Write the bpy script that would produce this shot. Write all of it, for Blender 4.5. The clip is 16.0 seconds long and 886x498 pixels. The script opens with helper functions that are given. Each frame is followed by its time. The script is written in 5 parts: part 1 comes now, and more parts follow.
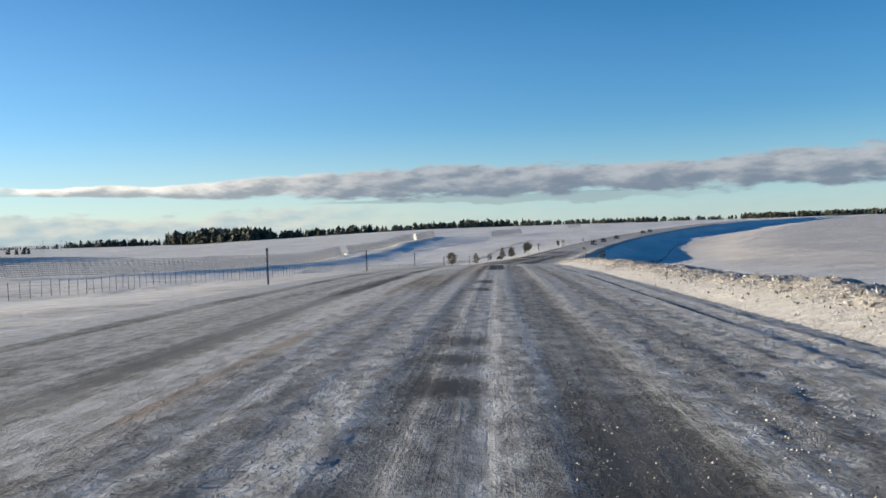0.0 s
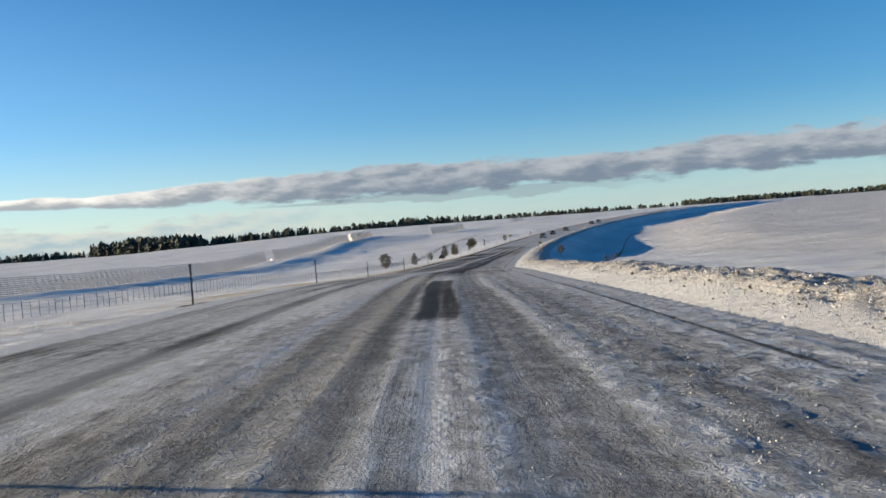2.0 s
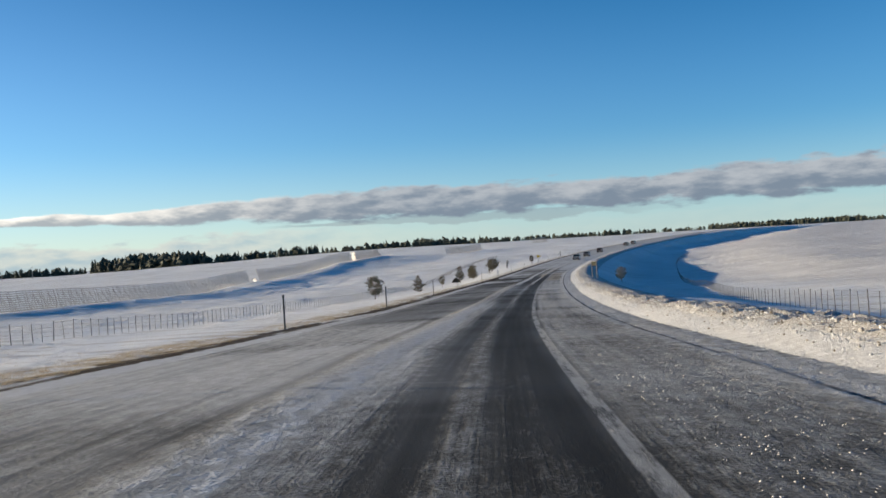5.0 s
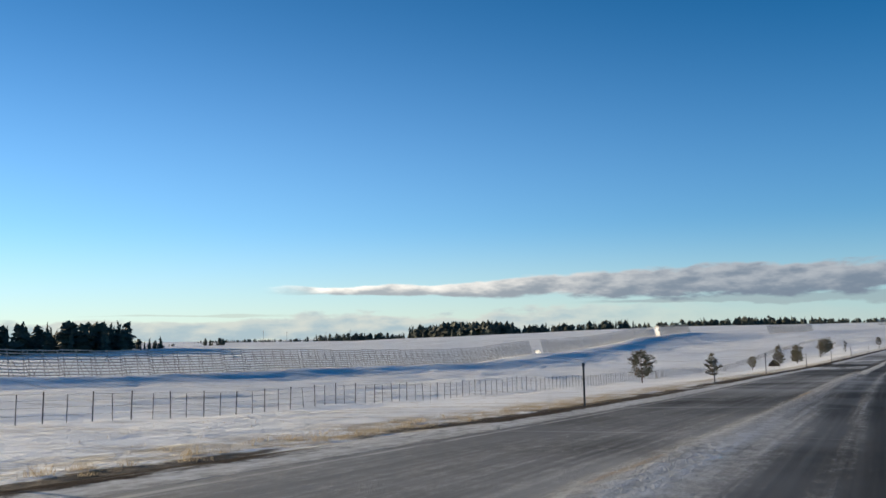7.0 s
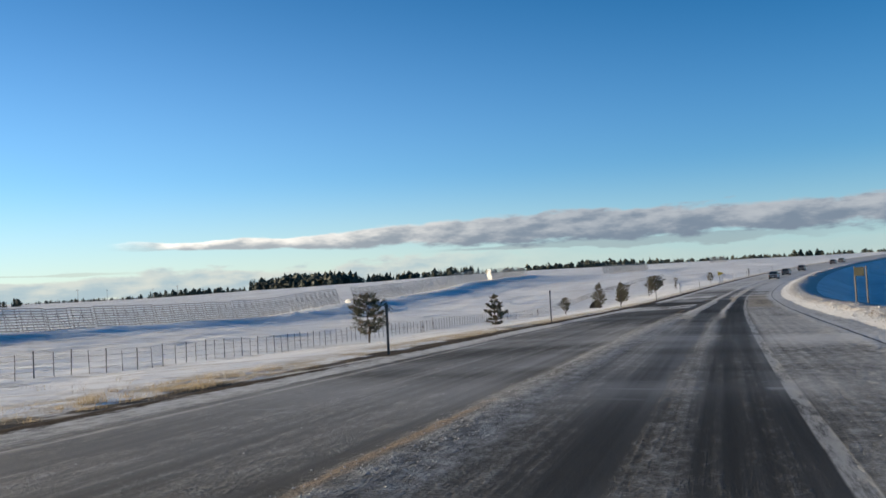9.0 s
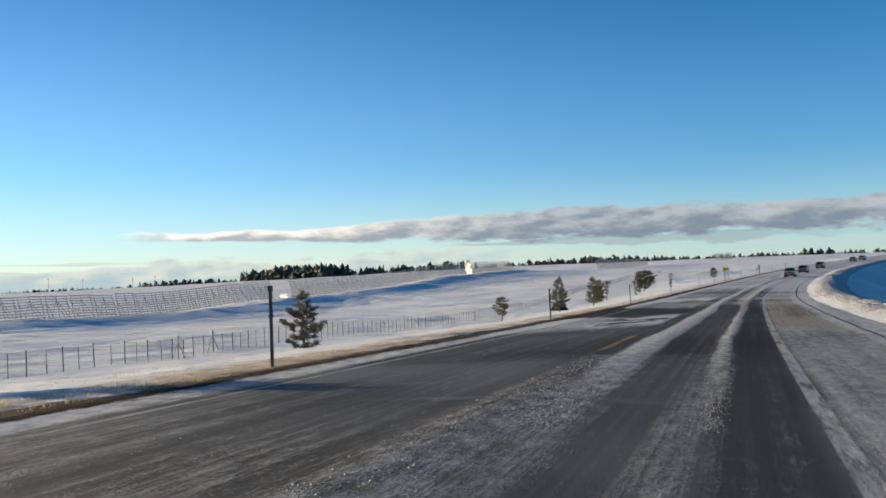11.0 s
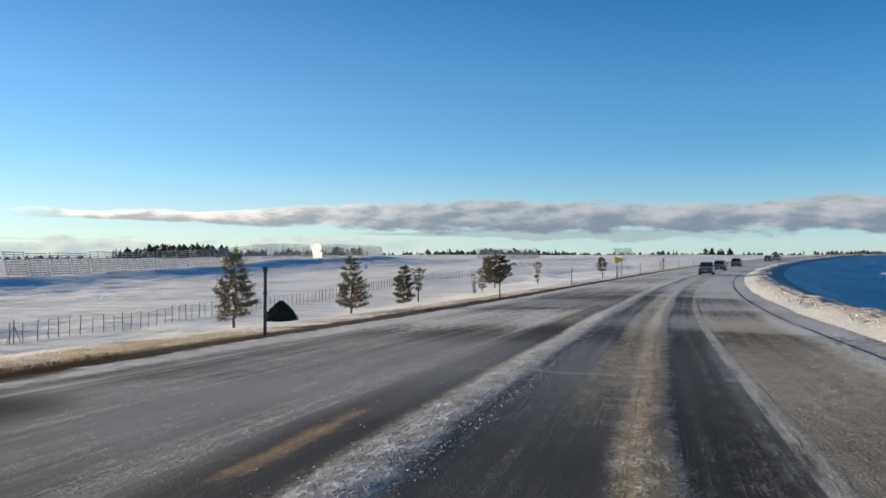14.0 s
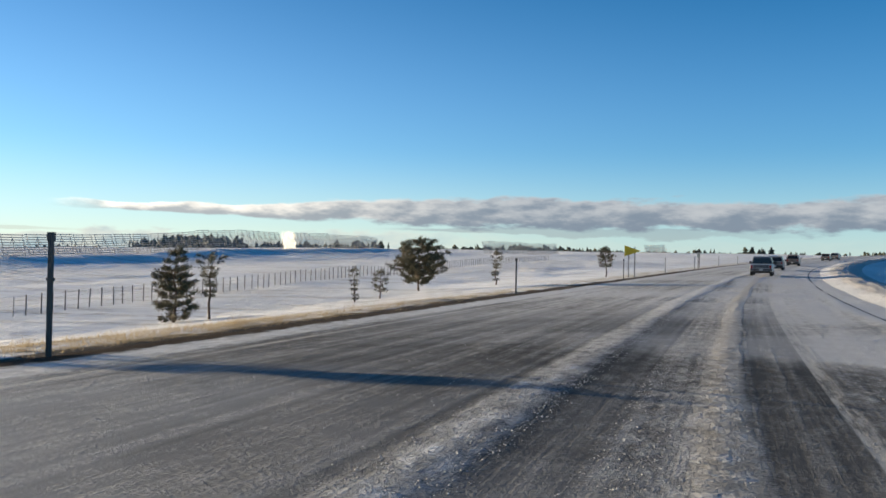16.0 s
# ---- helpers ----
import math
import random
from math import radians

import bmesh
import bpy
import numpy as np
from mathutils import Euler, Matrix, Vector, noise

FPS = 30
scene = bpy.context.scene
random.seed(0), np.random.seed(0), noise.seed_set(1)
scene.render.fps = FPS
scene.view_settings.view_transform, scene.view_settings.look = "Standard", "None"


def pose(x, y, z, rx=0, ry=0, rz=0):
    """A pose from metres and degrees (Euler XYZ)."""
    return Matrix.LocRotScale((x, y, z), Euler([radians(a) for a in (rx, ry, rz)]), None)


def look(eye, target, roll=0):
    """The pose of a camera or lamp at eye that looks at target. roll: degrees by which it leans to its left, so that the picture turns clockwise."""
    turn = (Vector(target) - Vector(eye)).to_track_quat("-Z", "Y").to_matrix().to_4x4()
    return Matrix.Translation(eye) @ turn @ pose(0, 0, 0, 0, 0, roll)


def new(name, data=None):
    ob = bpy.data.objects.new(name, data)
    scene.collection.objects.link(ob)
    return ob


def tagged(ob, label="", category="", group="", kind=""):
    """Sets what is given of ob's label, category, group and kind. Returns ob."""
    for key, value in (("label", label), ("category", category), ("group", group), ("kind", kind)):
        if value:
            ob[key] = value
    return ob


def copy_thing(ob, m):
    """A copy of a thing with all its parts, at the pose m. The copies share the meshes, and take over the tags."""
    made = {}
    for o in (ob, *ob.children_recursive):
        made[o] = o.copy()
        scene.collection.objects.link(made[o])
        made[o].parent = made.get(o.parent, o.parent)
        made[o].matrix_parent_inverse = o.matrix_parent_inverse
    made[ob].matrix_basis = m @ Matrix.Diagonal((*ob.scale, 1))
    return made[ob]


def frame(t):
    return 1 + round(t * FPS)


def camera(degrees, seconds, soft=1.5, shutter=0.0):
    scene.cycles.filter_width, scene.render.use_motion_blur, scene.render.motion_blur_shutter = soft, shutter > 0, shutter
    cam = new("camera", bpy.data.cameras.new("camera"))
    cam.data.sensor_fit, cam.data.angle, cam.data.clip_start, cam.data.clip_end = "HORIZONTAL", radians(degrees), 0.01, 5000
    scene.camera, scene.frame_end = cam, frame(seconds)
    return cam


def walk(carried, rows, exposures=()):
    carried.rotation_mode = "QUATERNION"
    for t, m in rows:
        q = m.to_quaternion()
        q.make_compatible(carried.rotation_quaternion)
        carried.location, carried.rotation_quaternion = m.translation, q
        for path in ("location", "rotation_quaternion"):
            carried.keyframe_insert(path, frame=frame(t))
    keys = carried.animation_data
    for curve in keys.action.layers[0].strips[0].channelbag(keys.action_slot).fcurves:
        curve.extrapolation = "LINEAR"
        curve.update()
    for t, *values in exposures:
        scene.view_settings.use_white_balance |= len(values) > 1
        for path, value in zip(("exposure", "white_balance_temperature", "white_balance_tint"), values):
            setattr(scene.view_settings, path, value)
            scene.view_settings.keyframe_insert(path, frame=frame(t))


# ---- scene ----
import functools

cam = camera(53.01, 16.0, soft=1.6, shutter=0.0)
PATH = [
    (0.0, pose(-0.015, 0.008, 1.280, 88.878, 1.902, 7.804)),
    (0.5, pose(-0.625, 7.771, 1.164, 88.315, 2.244, 7.011)),
    (1.0, pose(-1.268, 15.553, 1.046, 88.685, 2.791, 5.522)),
    (1.5, pose(-1.822, 23.509, 0.933, 89.600, 3.913, 5.880)),
    (2.0, pose(-2.400, 31.659, 0.814, 88.571, 4.255, 3.986)),
    (2.5, pose(-3.005, 39.967, 0.620, 87.639, 4.091, 4.217)),
    (3.0, pose(-3.719, 48.228, 0.460, 89.017, 4.467, 4.033)),
    (5.5, pose(-6.067, 89.874, -0.869, 90.729, 2.355, 5.975)),
    (6.0, pose(-6.178, 97.675, -1.189, 92.767, 1.629, 9.468)),
    (6.5, pose(-6.266, 105.460, -1.523, 95.084, 0.420, 15.338)),
    (7.0, pose(-6.383, 113.256, -1.910, 95.667, 0.999, 25.138)),
    (7.5, pose(-6.204, 121.297, -2.247, 93.894, 1.933, 21.922)),
    (8.0, pose(-6.062, 129.450, -2.553, 93.539, 2.150, 20.544)),
    (8.5, pose(-5.970, 137.731, -2.778, 91.219, 3.291, 16.808)),
    (9.0, pose(-5.909, 146.116, -3.069, 92.171, 2.895, 15.867)),
    (11.3, pose(-4.695, 186.404, -3.981, 91.723, 1.887, 16.235)),
    (11.5, pose(-4.624, 189.813, -4.093, 91.161, 1.343, 15.641)),
    (12.0, pose(-4.286, 198.444, -4.359, 90.097, 1.002, 13.696)),
    (12.5, pose(-3.913, 207.357, -4.479, 90.037, 0.577, 12.431)),
    (13.0, pose(-3.483, 216.613, -4.636, 90.183, -0.335, 11.545)),
    (13.5, pose(-3.059, 226.180, -4.793, 89.954, 0.082, 10.249)),
    (14.0, pose(-2.587, 235.716, -4.949, 91.099, -0.160, 10.252)),
    (14.5, pose(-2.023, 245.146, -5.088, 90.101, -0.703, 11.259)),
    (15.0, pose(-1.388, 254.517, -5.188, 89.550, -1.290, 12.531)),
    (15.5, pose(-0.675, 264.122, -5.231, 89.888, -1.065, 12.468)),
    (16.0, pose(0.007, 273.875, -5.315, 90.825, -1.069, 12.443)),
]
walk(cam, PATH, exposures=[(0.0, 1.04, 7300, 11), (5.5, 1.04, 7300, 11), (7.0, 0.98, 7200, 11), (9.0, 1.02, 7200, 11), (11.3, 1.14, 7500, 11), (16.0, 1.18, 7500, 11)])

# ---------------------------------------------------------------- light
SUN_AZ = radians(-80.0)          # from +y, to the right
SUN_EL = radians(7.5)
to_sun = Vector((math.sin(SUN_AZ) * math.cos(SUN_EL), math.cos(SUN_AZ) * math.cos(SUN_EL), math.sin(SUN_EL)))
sun_data = bpy.data.lights.new("sun", "SUN")
sun_data.energy, sun_data.angle, sun_data.color = 5.0, radians(0.53), (1.0, 0.875, 0.67)
sun = new("sun", sun_data)
sun.matrix_world = look((0, 0, 50), Vector((0, 0, 50)) - to_sun)


class Nodes:
    """Short ways to build a node tree."""

    def __init__(self, tree, clear=True):
        self.tree = tree
        if clear:
            tree.nodes.clear()

    def node(self, kind, **values):
        n = self.tree.nodes.new(kind)
        for key, value in values.items():
            setattr(n, key, value)
        return n

    def put(self, value, socket):
        if isinstance(value, bpy.types.NodeSocket):
            self.tree.links.new(value, socket)
        elif value is not None:
            if socket.type == "RGBA" and len(value) == 3:
                value = (*value, 1.0)
            socket.default_value = value

    def math(self, op, a, b=None, clamp=False):
        n = self.node("ShaderNodeMath", operation=op, use_clamp=clamp)
        self.put(a, n.inputs[0])
        self.put(b, n.inputs[1])
        return n.outputs[0]

    def mix(self, factor, a, b):
        n = self.node("ShaderNodeMix", data_type="RGBA")
        self.put(factor, n.inputs[0])
        self.put(a, n.inputs[6])
        self.put(b, n.inputs[7])
        return n.outputs[2]

    def noise(self, vector, scale, detail=4.0, rough=0.55, distortion=0.0):
        n = self.node("ShaderNodeTexNoise")
        self.put(vector, n.inputs["Vector"])
        n.inputs["Scale"].default_value, n.inputs["Detail"].default_value = scale, detail
        n.inputs["Roughness"].default_value, n.inputs["Distortion"].default_value = rough, distortion
        return n.outputs[0]

    def scaled(self, vector, x, y, z):
        n = self.node("ShaderNodeMapping")
        self.put(vector, n.inputs["Vector"])
        n.inputs["Scale"].default_value = (x, y, z)
        return n.outputs[0]

    def ramp(self, value, low, high, a=0.0, b=1.0):
        if low > high:
            low, high, a, b = high, low, b, a
        n = self.node("ShaderNodeMapRange", interpolation_type="SMOOTHSTEP")
        self.put(value, n.inputs[0])
        for k, v in zip((1, 2, 3, 4), (low, high, a, b)):
            n.inputs[k].default_value = v
        return n.outputs[0]

    def band(self, value, centre, half, soft):
        """1 within half of the centre, falling to 0 over soft."""
        away = self.math("ABSOLUTE", self.math("SUBTRACT", value, centre))
        return self.ramp(away, half, half + soft, 1.0, 0.0)


# ---------------------------------------------------------------- sky
world = bpy.data.worlds.new("sky")
scene.world = world
world.use_nodes = True
w = Nodes(world.node_tree)
sky = w.node("ShaderNodeTexSky", sky_type="NISHITA", sun_disc=False, sun_elevation=SUN_EL, sun_rotation=SUN_AZ)
sky.altitude, sky.air_density, sky.dust_density, sky.ozone_density = 1800.0, 1.0, 0.03, 4.0
coord = w.node("ShaderNodeTexCoord")
xyz = w.node("ShaderNodeSeparateXYZ")
w.put(coord.outputs["Generated"], xyz.inputs[0])
flat = w.math("SQRT", w.math("ADD", w.math("MULTIPLY", xyz.outputs[0], xyz.outputs[0]), w.math("MULTIPLY", xyz.outputs[1], xyz.outputs[1])))
el = w.math("MULTIPLY", w.math("ARCTAN2", xyz.outputs[2], flat), 57.29578)
az = w.math("MULTIPLY", w.math("ARCTAN2", xyz.outputs[0], xyz.outputs[1]), 57.29578)
where = w.node("ShaderNodeCombineXYZ")
w.put(az, where.inputs[0])
w.put(el, where.inputs[1])
where = where.outputs[0]


def cloud(low_left, mid, thick, left, right, seed, fine):
    """How much of a long flat cloud covers the sky, how brightly its billows face the sun, and how far along it lies."""
    def moved(x, y):
        shift = w.node("ShaderNodeVectorMath", operation="ADD")
        w.put(where, shift.inputs[0])
        shift.inputs[1].default_value = (seed + x, seed * 0.37 + y, 0.0)
        return shift.outputs[0]

    broad = w.noise(w.scaled(moved(0, 0), 0.075, 0.0, 1.0), 1.0, 3.0, 0.5)
    puff = w.noise(w.scaled(moved(0, 0), 0.29, 0.88, 1.0), 1.0, 6.0, 0.56)
    sunward = w.noise(w.scaled(moved(0.9, -0.32), 0.29, 0.88, 1.0), 1.0, 6.0, 0.56)
    small = w.noise(w.scaled(moved(0, 0), 0.5, 2.4, 1.0), 1.0, 5.0, 0.6)
    across = w.ramp(az, left, left + (right - left) * 0.6)
    centre = w.math("ADD", low_left, w.math("MULTIPLY", across, mid - low_left))
    centre = w.math("ADD", centre, w.math("MULTIPLY", w.math("SUBTRACT", broad, 0.5), 0.5))
    half = w.math("ADD", thick * 0.22, w.math("MULTIPLY", across, thick * 0.78))
    half = w.math("MULTIPLY", half, w.math("ADD", 0.45, w.math("MULTIPLY", broad, 1.1)))
    up = w.math("DIVIDE", w.math("SUBTRACT", el, centre), half)
    edge = w.math("ADD", w.math("ABSOLUTE", up), w.math("MULTIPLY", w.math("SUBTRACT", puff, 0.5), fine * 2.3))
    edge = w.math("ADD", edge, w.math("MULTIPLY", w.math("SUBTRACT", small, 0.5), fine * 0.5))
    cover = w.ramp(edge, 0.62, 1.02, 1.0, 0.0)
    cover = w.math("MULTIPLY", cover, w.ramp(w.math("ADD", az, w.math("MULTIPLY", small, 3.0)), left, left + 5.0))
    relief = w.math("MULTIPLY", w.math("SUBTRACT", puff, sunward), 3.0)
    lit = w.ramp(w.math("ADD", w.math("MULTIPLY", up, 0.55), relief), -0.55, 0.75)
    return cover, lit, across


SKY = 0.108
base = w.node("ShaderNodeVectorMath", operation="SCALE")
w.put(sky.outputs[0], base.inputs[0])
w.put(w.ramp(el, 9.0, 28.0, SKY, SKY * 0.72), base.inputs["Scale"])
deep = w.node("ShaderNodeHueSaturation")
w.put(w.math("ADD", w.ramp(az, -42.0, 20.0, 1.04, 1.12), w.ramp(el, 8.0, 26.0, 0.0, 0.09)), deep.inputs["Saturation"])
w.put(base.outputs[0], deep.inputs["Color"])
sky_colour = deep.outputs[0]
# pale haze of blown snow low over the horizon
haze = w.ramp(el, 0.0, 7.5, 0.50, 0.0)
sky_colour = w.mix(haze, sky_colour, w.mix(w.ramp(az, -25.0, 5.0), (0.32, 0.385, 0.42), (0.22, 0.325, 0.42)))
# a far bank low over the horizon, then the long cloud in front of it
bank, bank_lit, _ = cloud(0.85, 0.35, 1.5, -75.0, 40.0, 31.0, 1.0)
sky_colour = w.mix(w.math("MULTIPLY", bank, w.ramp(az, -22.0, -6.0, 0.85, 0.10)), sky_colour, w.mix(bank_lit, (0.165, 0.245, 0.315), (0.31, 0.345, 0.355)))
thin, _, _ = cloud(2.05, 2.05, 0.38, -16.0, 8.0, 7.0, 1.4)
thin = w.math("MULTIPLY", thin, w.ramp(az, 2.0, 12.0, 1.0, 0.0))
sky_colour = w.mix(w.math("MULTIPLY", thin, 0.45), sky_colour, (0.12, 0.145, 0.18))
wisp, _, _ = cloud(1.55, 1.55, 0.10, -47.0, -30.0, 12.0, 1.6)
wisp = w.math("MULTIPLY", wisp, w.ramp(az, -38.0, -33.0, 1.0, 0.0))
sky_colour = w.mix(w.math("MULTIPLY", wisp, 0.35), sky_colour, (0.22, 0.22, 0.22))
cover, lit, across = cloud(3.05, 3.15, 1.12, -35.5, 14.0, 3.0, 0.82)
shade = w.mix(across, (0.205, 0.235, 0.27), (0.092, 0.124, 0.176))
glow = w.mix(across, (0.60, 0.60, 0.59), (0.22, 0.25, 0.295))
sky_colour = w.mix(w.math("MULTIPLY", cover, 0.95), sky_colour, w.mix(lit, shade, glow))
background = w.node("ShaderNodeBackground")
w.put(sky_colour, background.inputs[0])
w.put(background.outputs[0], w.node("ShaderNodeOutputWorld").inputs[0])


# ---------------------------------------------------------------- lie of the land
def curve_through(knots):
    """A smooth function through a few (y, value) pairs."""
    ys, vs = (np.array(c, float) for c in zip(*knots))
    slopes = np.gradient(vs, ys)

    def value(y):
        y = np.clip(np.asarray(y, float), ys[0], ys[-1])
        n = np.clip(np.searchsorted(ys, y) - 1, 0, len(ys) - 2)
        h = ys[n + 1] - ys[n]
        u = (y - ys[n]) / h
        return ((2 * u**3 - 3 * u**2 + 1) * vs[n] + (u**3 - 2 * u**2 + u) * h * slopes[n]
                + (-2 * u**3 + 3 * u**2) * vs[n + 1] + (u**3 - u**2) * h * slopes[n + 1])

    return value


# the yellow centre line, the road's height, and the natural ground beside it
road_x = curve_through([(-400, 26), (-150, 10), (-60, 2.4), (0, -2.7), (48, -6.4), (90, -8.75), (113, -9.1), (146, -8.7), (186, -7.5),
                        (226, -5.65), (274, -2.5), (349, 6.9), (388, 13.8), (422, 21.2), (495, 41), (600, 79), (720, 130), (900, 220), (5000, 2400)])
road_z = curve_through([(-400, 2), (-60, 0.6), (0, 0.0), (48, -0.82), (90, -2.15), (113, -3.19), (146, -4.35), (186, -5.26), (226, -6.07),
                        (274, -6.6), (312, -6.5), (349, -6.15), (422, -4.9), (495, -3.3), (600, -0.6), (720, 1.8), (900, 3.4), (5000, 4)])
land_z = curve_through([(-400, 2), (-60, 0.3), (0, -0.6), (60, -1.9), (131, -4.2), (165, -5.4), (200, -6.6), (235, -7.4), (276, -8.1), (305, -8.1),
                        (340, -7.1), (400, -5.6), (462, -4.1), (545, -2.6), (700, 0.4), (900, 3.4), (1200, 5), (2000, 6), (5000, 7)])


def smooth(x, a, b):
    u = np.clip((np.asarray(x, float) - a) / (b - a), 0, 1)
    return u * u * (3 - 2 * u)


def waves(x, y):
    """Gentle unevenness of the fields."""
    return (np.sin(x * 0.043 + 1.3 * np.sin(y * 0.021)) * 0.16 + np.sin(y * 0.061 + x * 0.027 + 2) * 0.13
            + np.sin(x * 0.19 + y * 0.11) * 0.05 + np.sin(x * 0.31 - y * 0.23 + 1) * 0.035)


def scour(x, y):
    """Ribs and hollows that the wind has cut into the snow of the near field."""
    u, v = x + 1.7 * np.sin(y * 0.31 + x * 0.2), y + 2.3 * np.sin(x * 0.27 + 0.6 * np.sin(y * 0.11))
    ribs = 0.045 * np.sin(1.1 * u + 0.35 * v) + 0.040 * np.sin(0.75 * u - 0.5 * v + 1.7) + 0.032 * np.sin(1.75 * u + 0.62 * v + 4.0)
    return 1.35 * ribs * (0.55 + 0.45 * np.sin(x * 0.083 + 1.5 * np.sin(y * 0.047)) * np.sin(y * 0.061 + 1.0))


def land(x, y):
    """Height of the ground sheet."""
    x, y = np.asarray(x, float), np.asarray(y, float)
    d = x - road_x(y)
    natural = land_z(y) + waves(x, y) * smooth(np.abs(d), 9, 25)
    natural = natural + scour(x, y) * (smooth(d, -11, -17) * smooth(d, -110, -60) + 0.3 * smooth(d, 18, 30) * smooth(d, 90, 60))
    natural = natural + 0.006 * np.clip(d - 45, 0, 500) - (0.9 + 1.9 * smooth(y, 190, 320)) * smooth(d, 8, 24) * smooth(d, 75, 36)
    # drifts behind the snow fences
    natural = natural + (0.80 + 0.30 * smooth(y, 330, 420) + 0.05 * np.sin(y * 0.12) + 0.04 * np.sin(y * 0.31 + 1)) * np.exp(-(((x + 77 + 3 * np.sin(y * 0.03)) / 5.7) ** 2)) * smooth(y, 120, 180) * smooth(y, 560, 520)
    natural = natural - 9.5 * smooth(-x, 150, 420) * smooth(y, 350, 1000)
    left = smooth(d, -7.0, -21.0)
    right = smooth(d, 9.5, 20.0)
    bed = road_z(y) - 0.22
    return bed * (1 - left) * (1 - right) + natural * np.maximum(left, right)


def ground_at(x, y):
    return float(land(x, y))


# ---------------------------------------------------------------- materials
def material(name):
    m = bpy.data.materials.new(name)
    m.use_nodes = True
    n = Nodes(m.node_tree)
    b = n.node("ShaderNodeBsdfPrincipled")
    n.put(b.outputs[0], n.node("ShaderNodeOutputMaterial").inputs[0])
    return m, n, b


def plain(name, colour, rough=0.6, metal=0.0, vary=0.15, scale=6.0, bump=0.0):
    """A painted, plastic, metal or wooden surface with slight uneven wear."""
    m, n, b = material(name)
    c = n.node("ShaderNodeTexCoord").outputs["Object"]
    spots = n.noise(c, scale, 5.0)
    dark = tuple(v * (1 - vary) for v in colour)
    light = tuple(min(1.0, v * (1 + vary)) for v in colour)
    n.put(n.mix(n.ramp(spots, 0.3, 0.7), dark, light), b.inputs["Base Color"])
    n.put(n.ramp(spots, 0.2, 0.8, rough * 0.85, min(1.0, rough * 1.15)), b.inputs["Roughness"])
    b.inputs["Metallic"].default_value = metal
    if bump:
        bp = n.node("ShaderNodeBump")
        bp.inputs["Strength"].default_value, bp.inputs["Distance"].default_value = bump, 0.01
        n.put(n.noise(c, scale * 6, 4.0), bp.inputs["Height"])
        n.put(bp.outputs[0], b.inputs["Normal"])
    return m


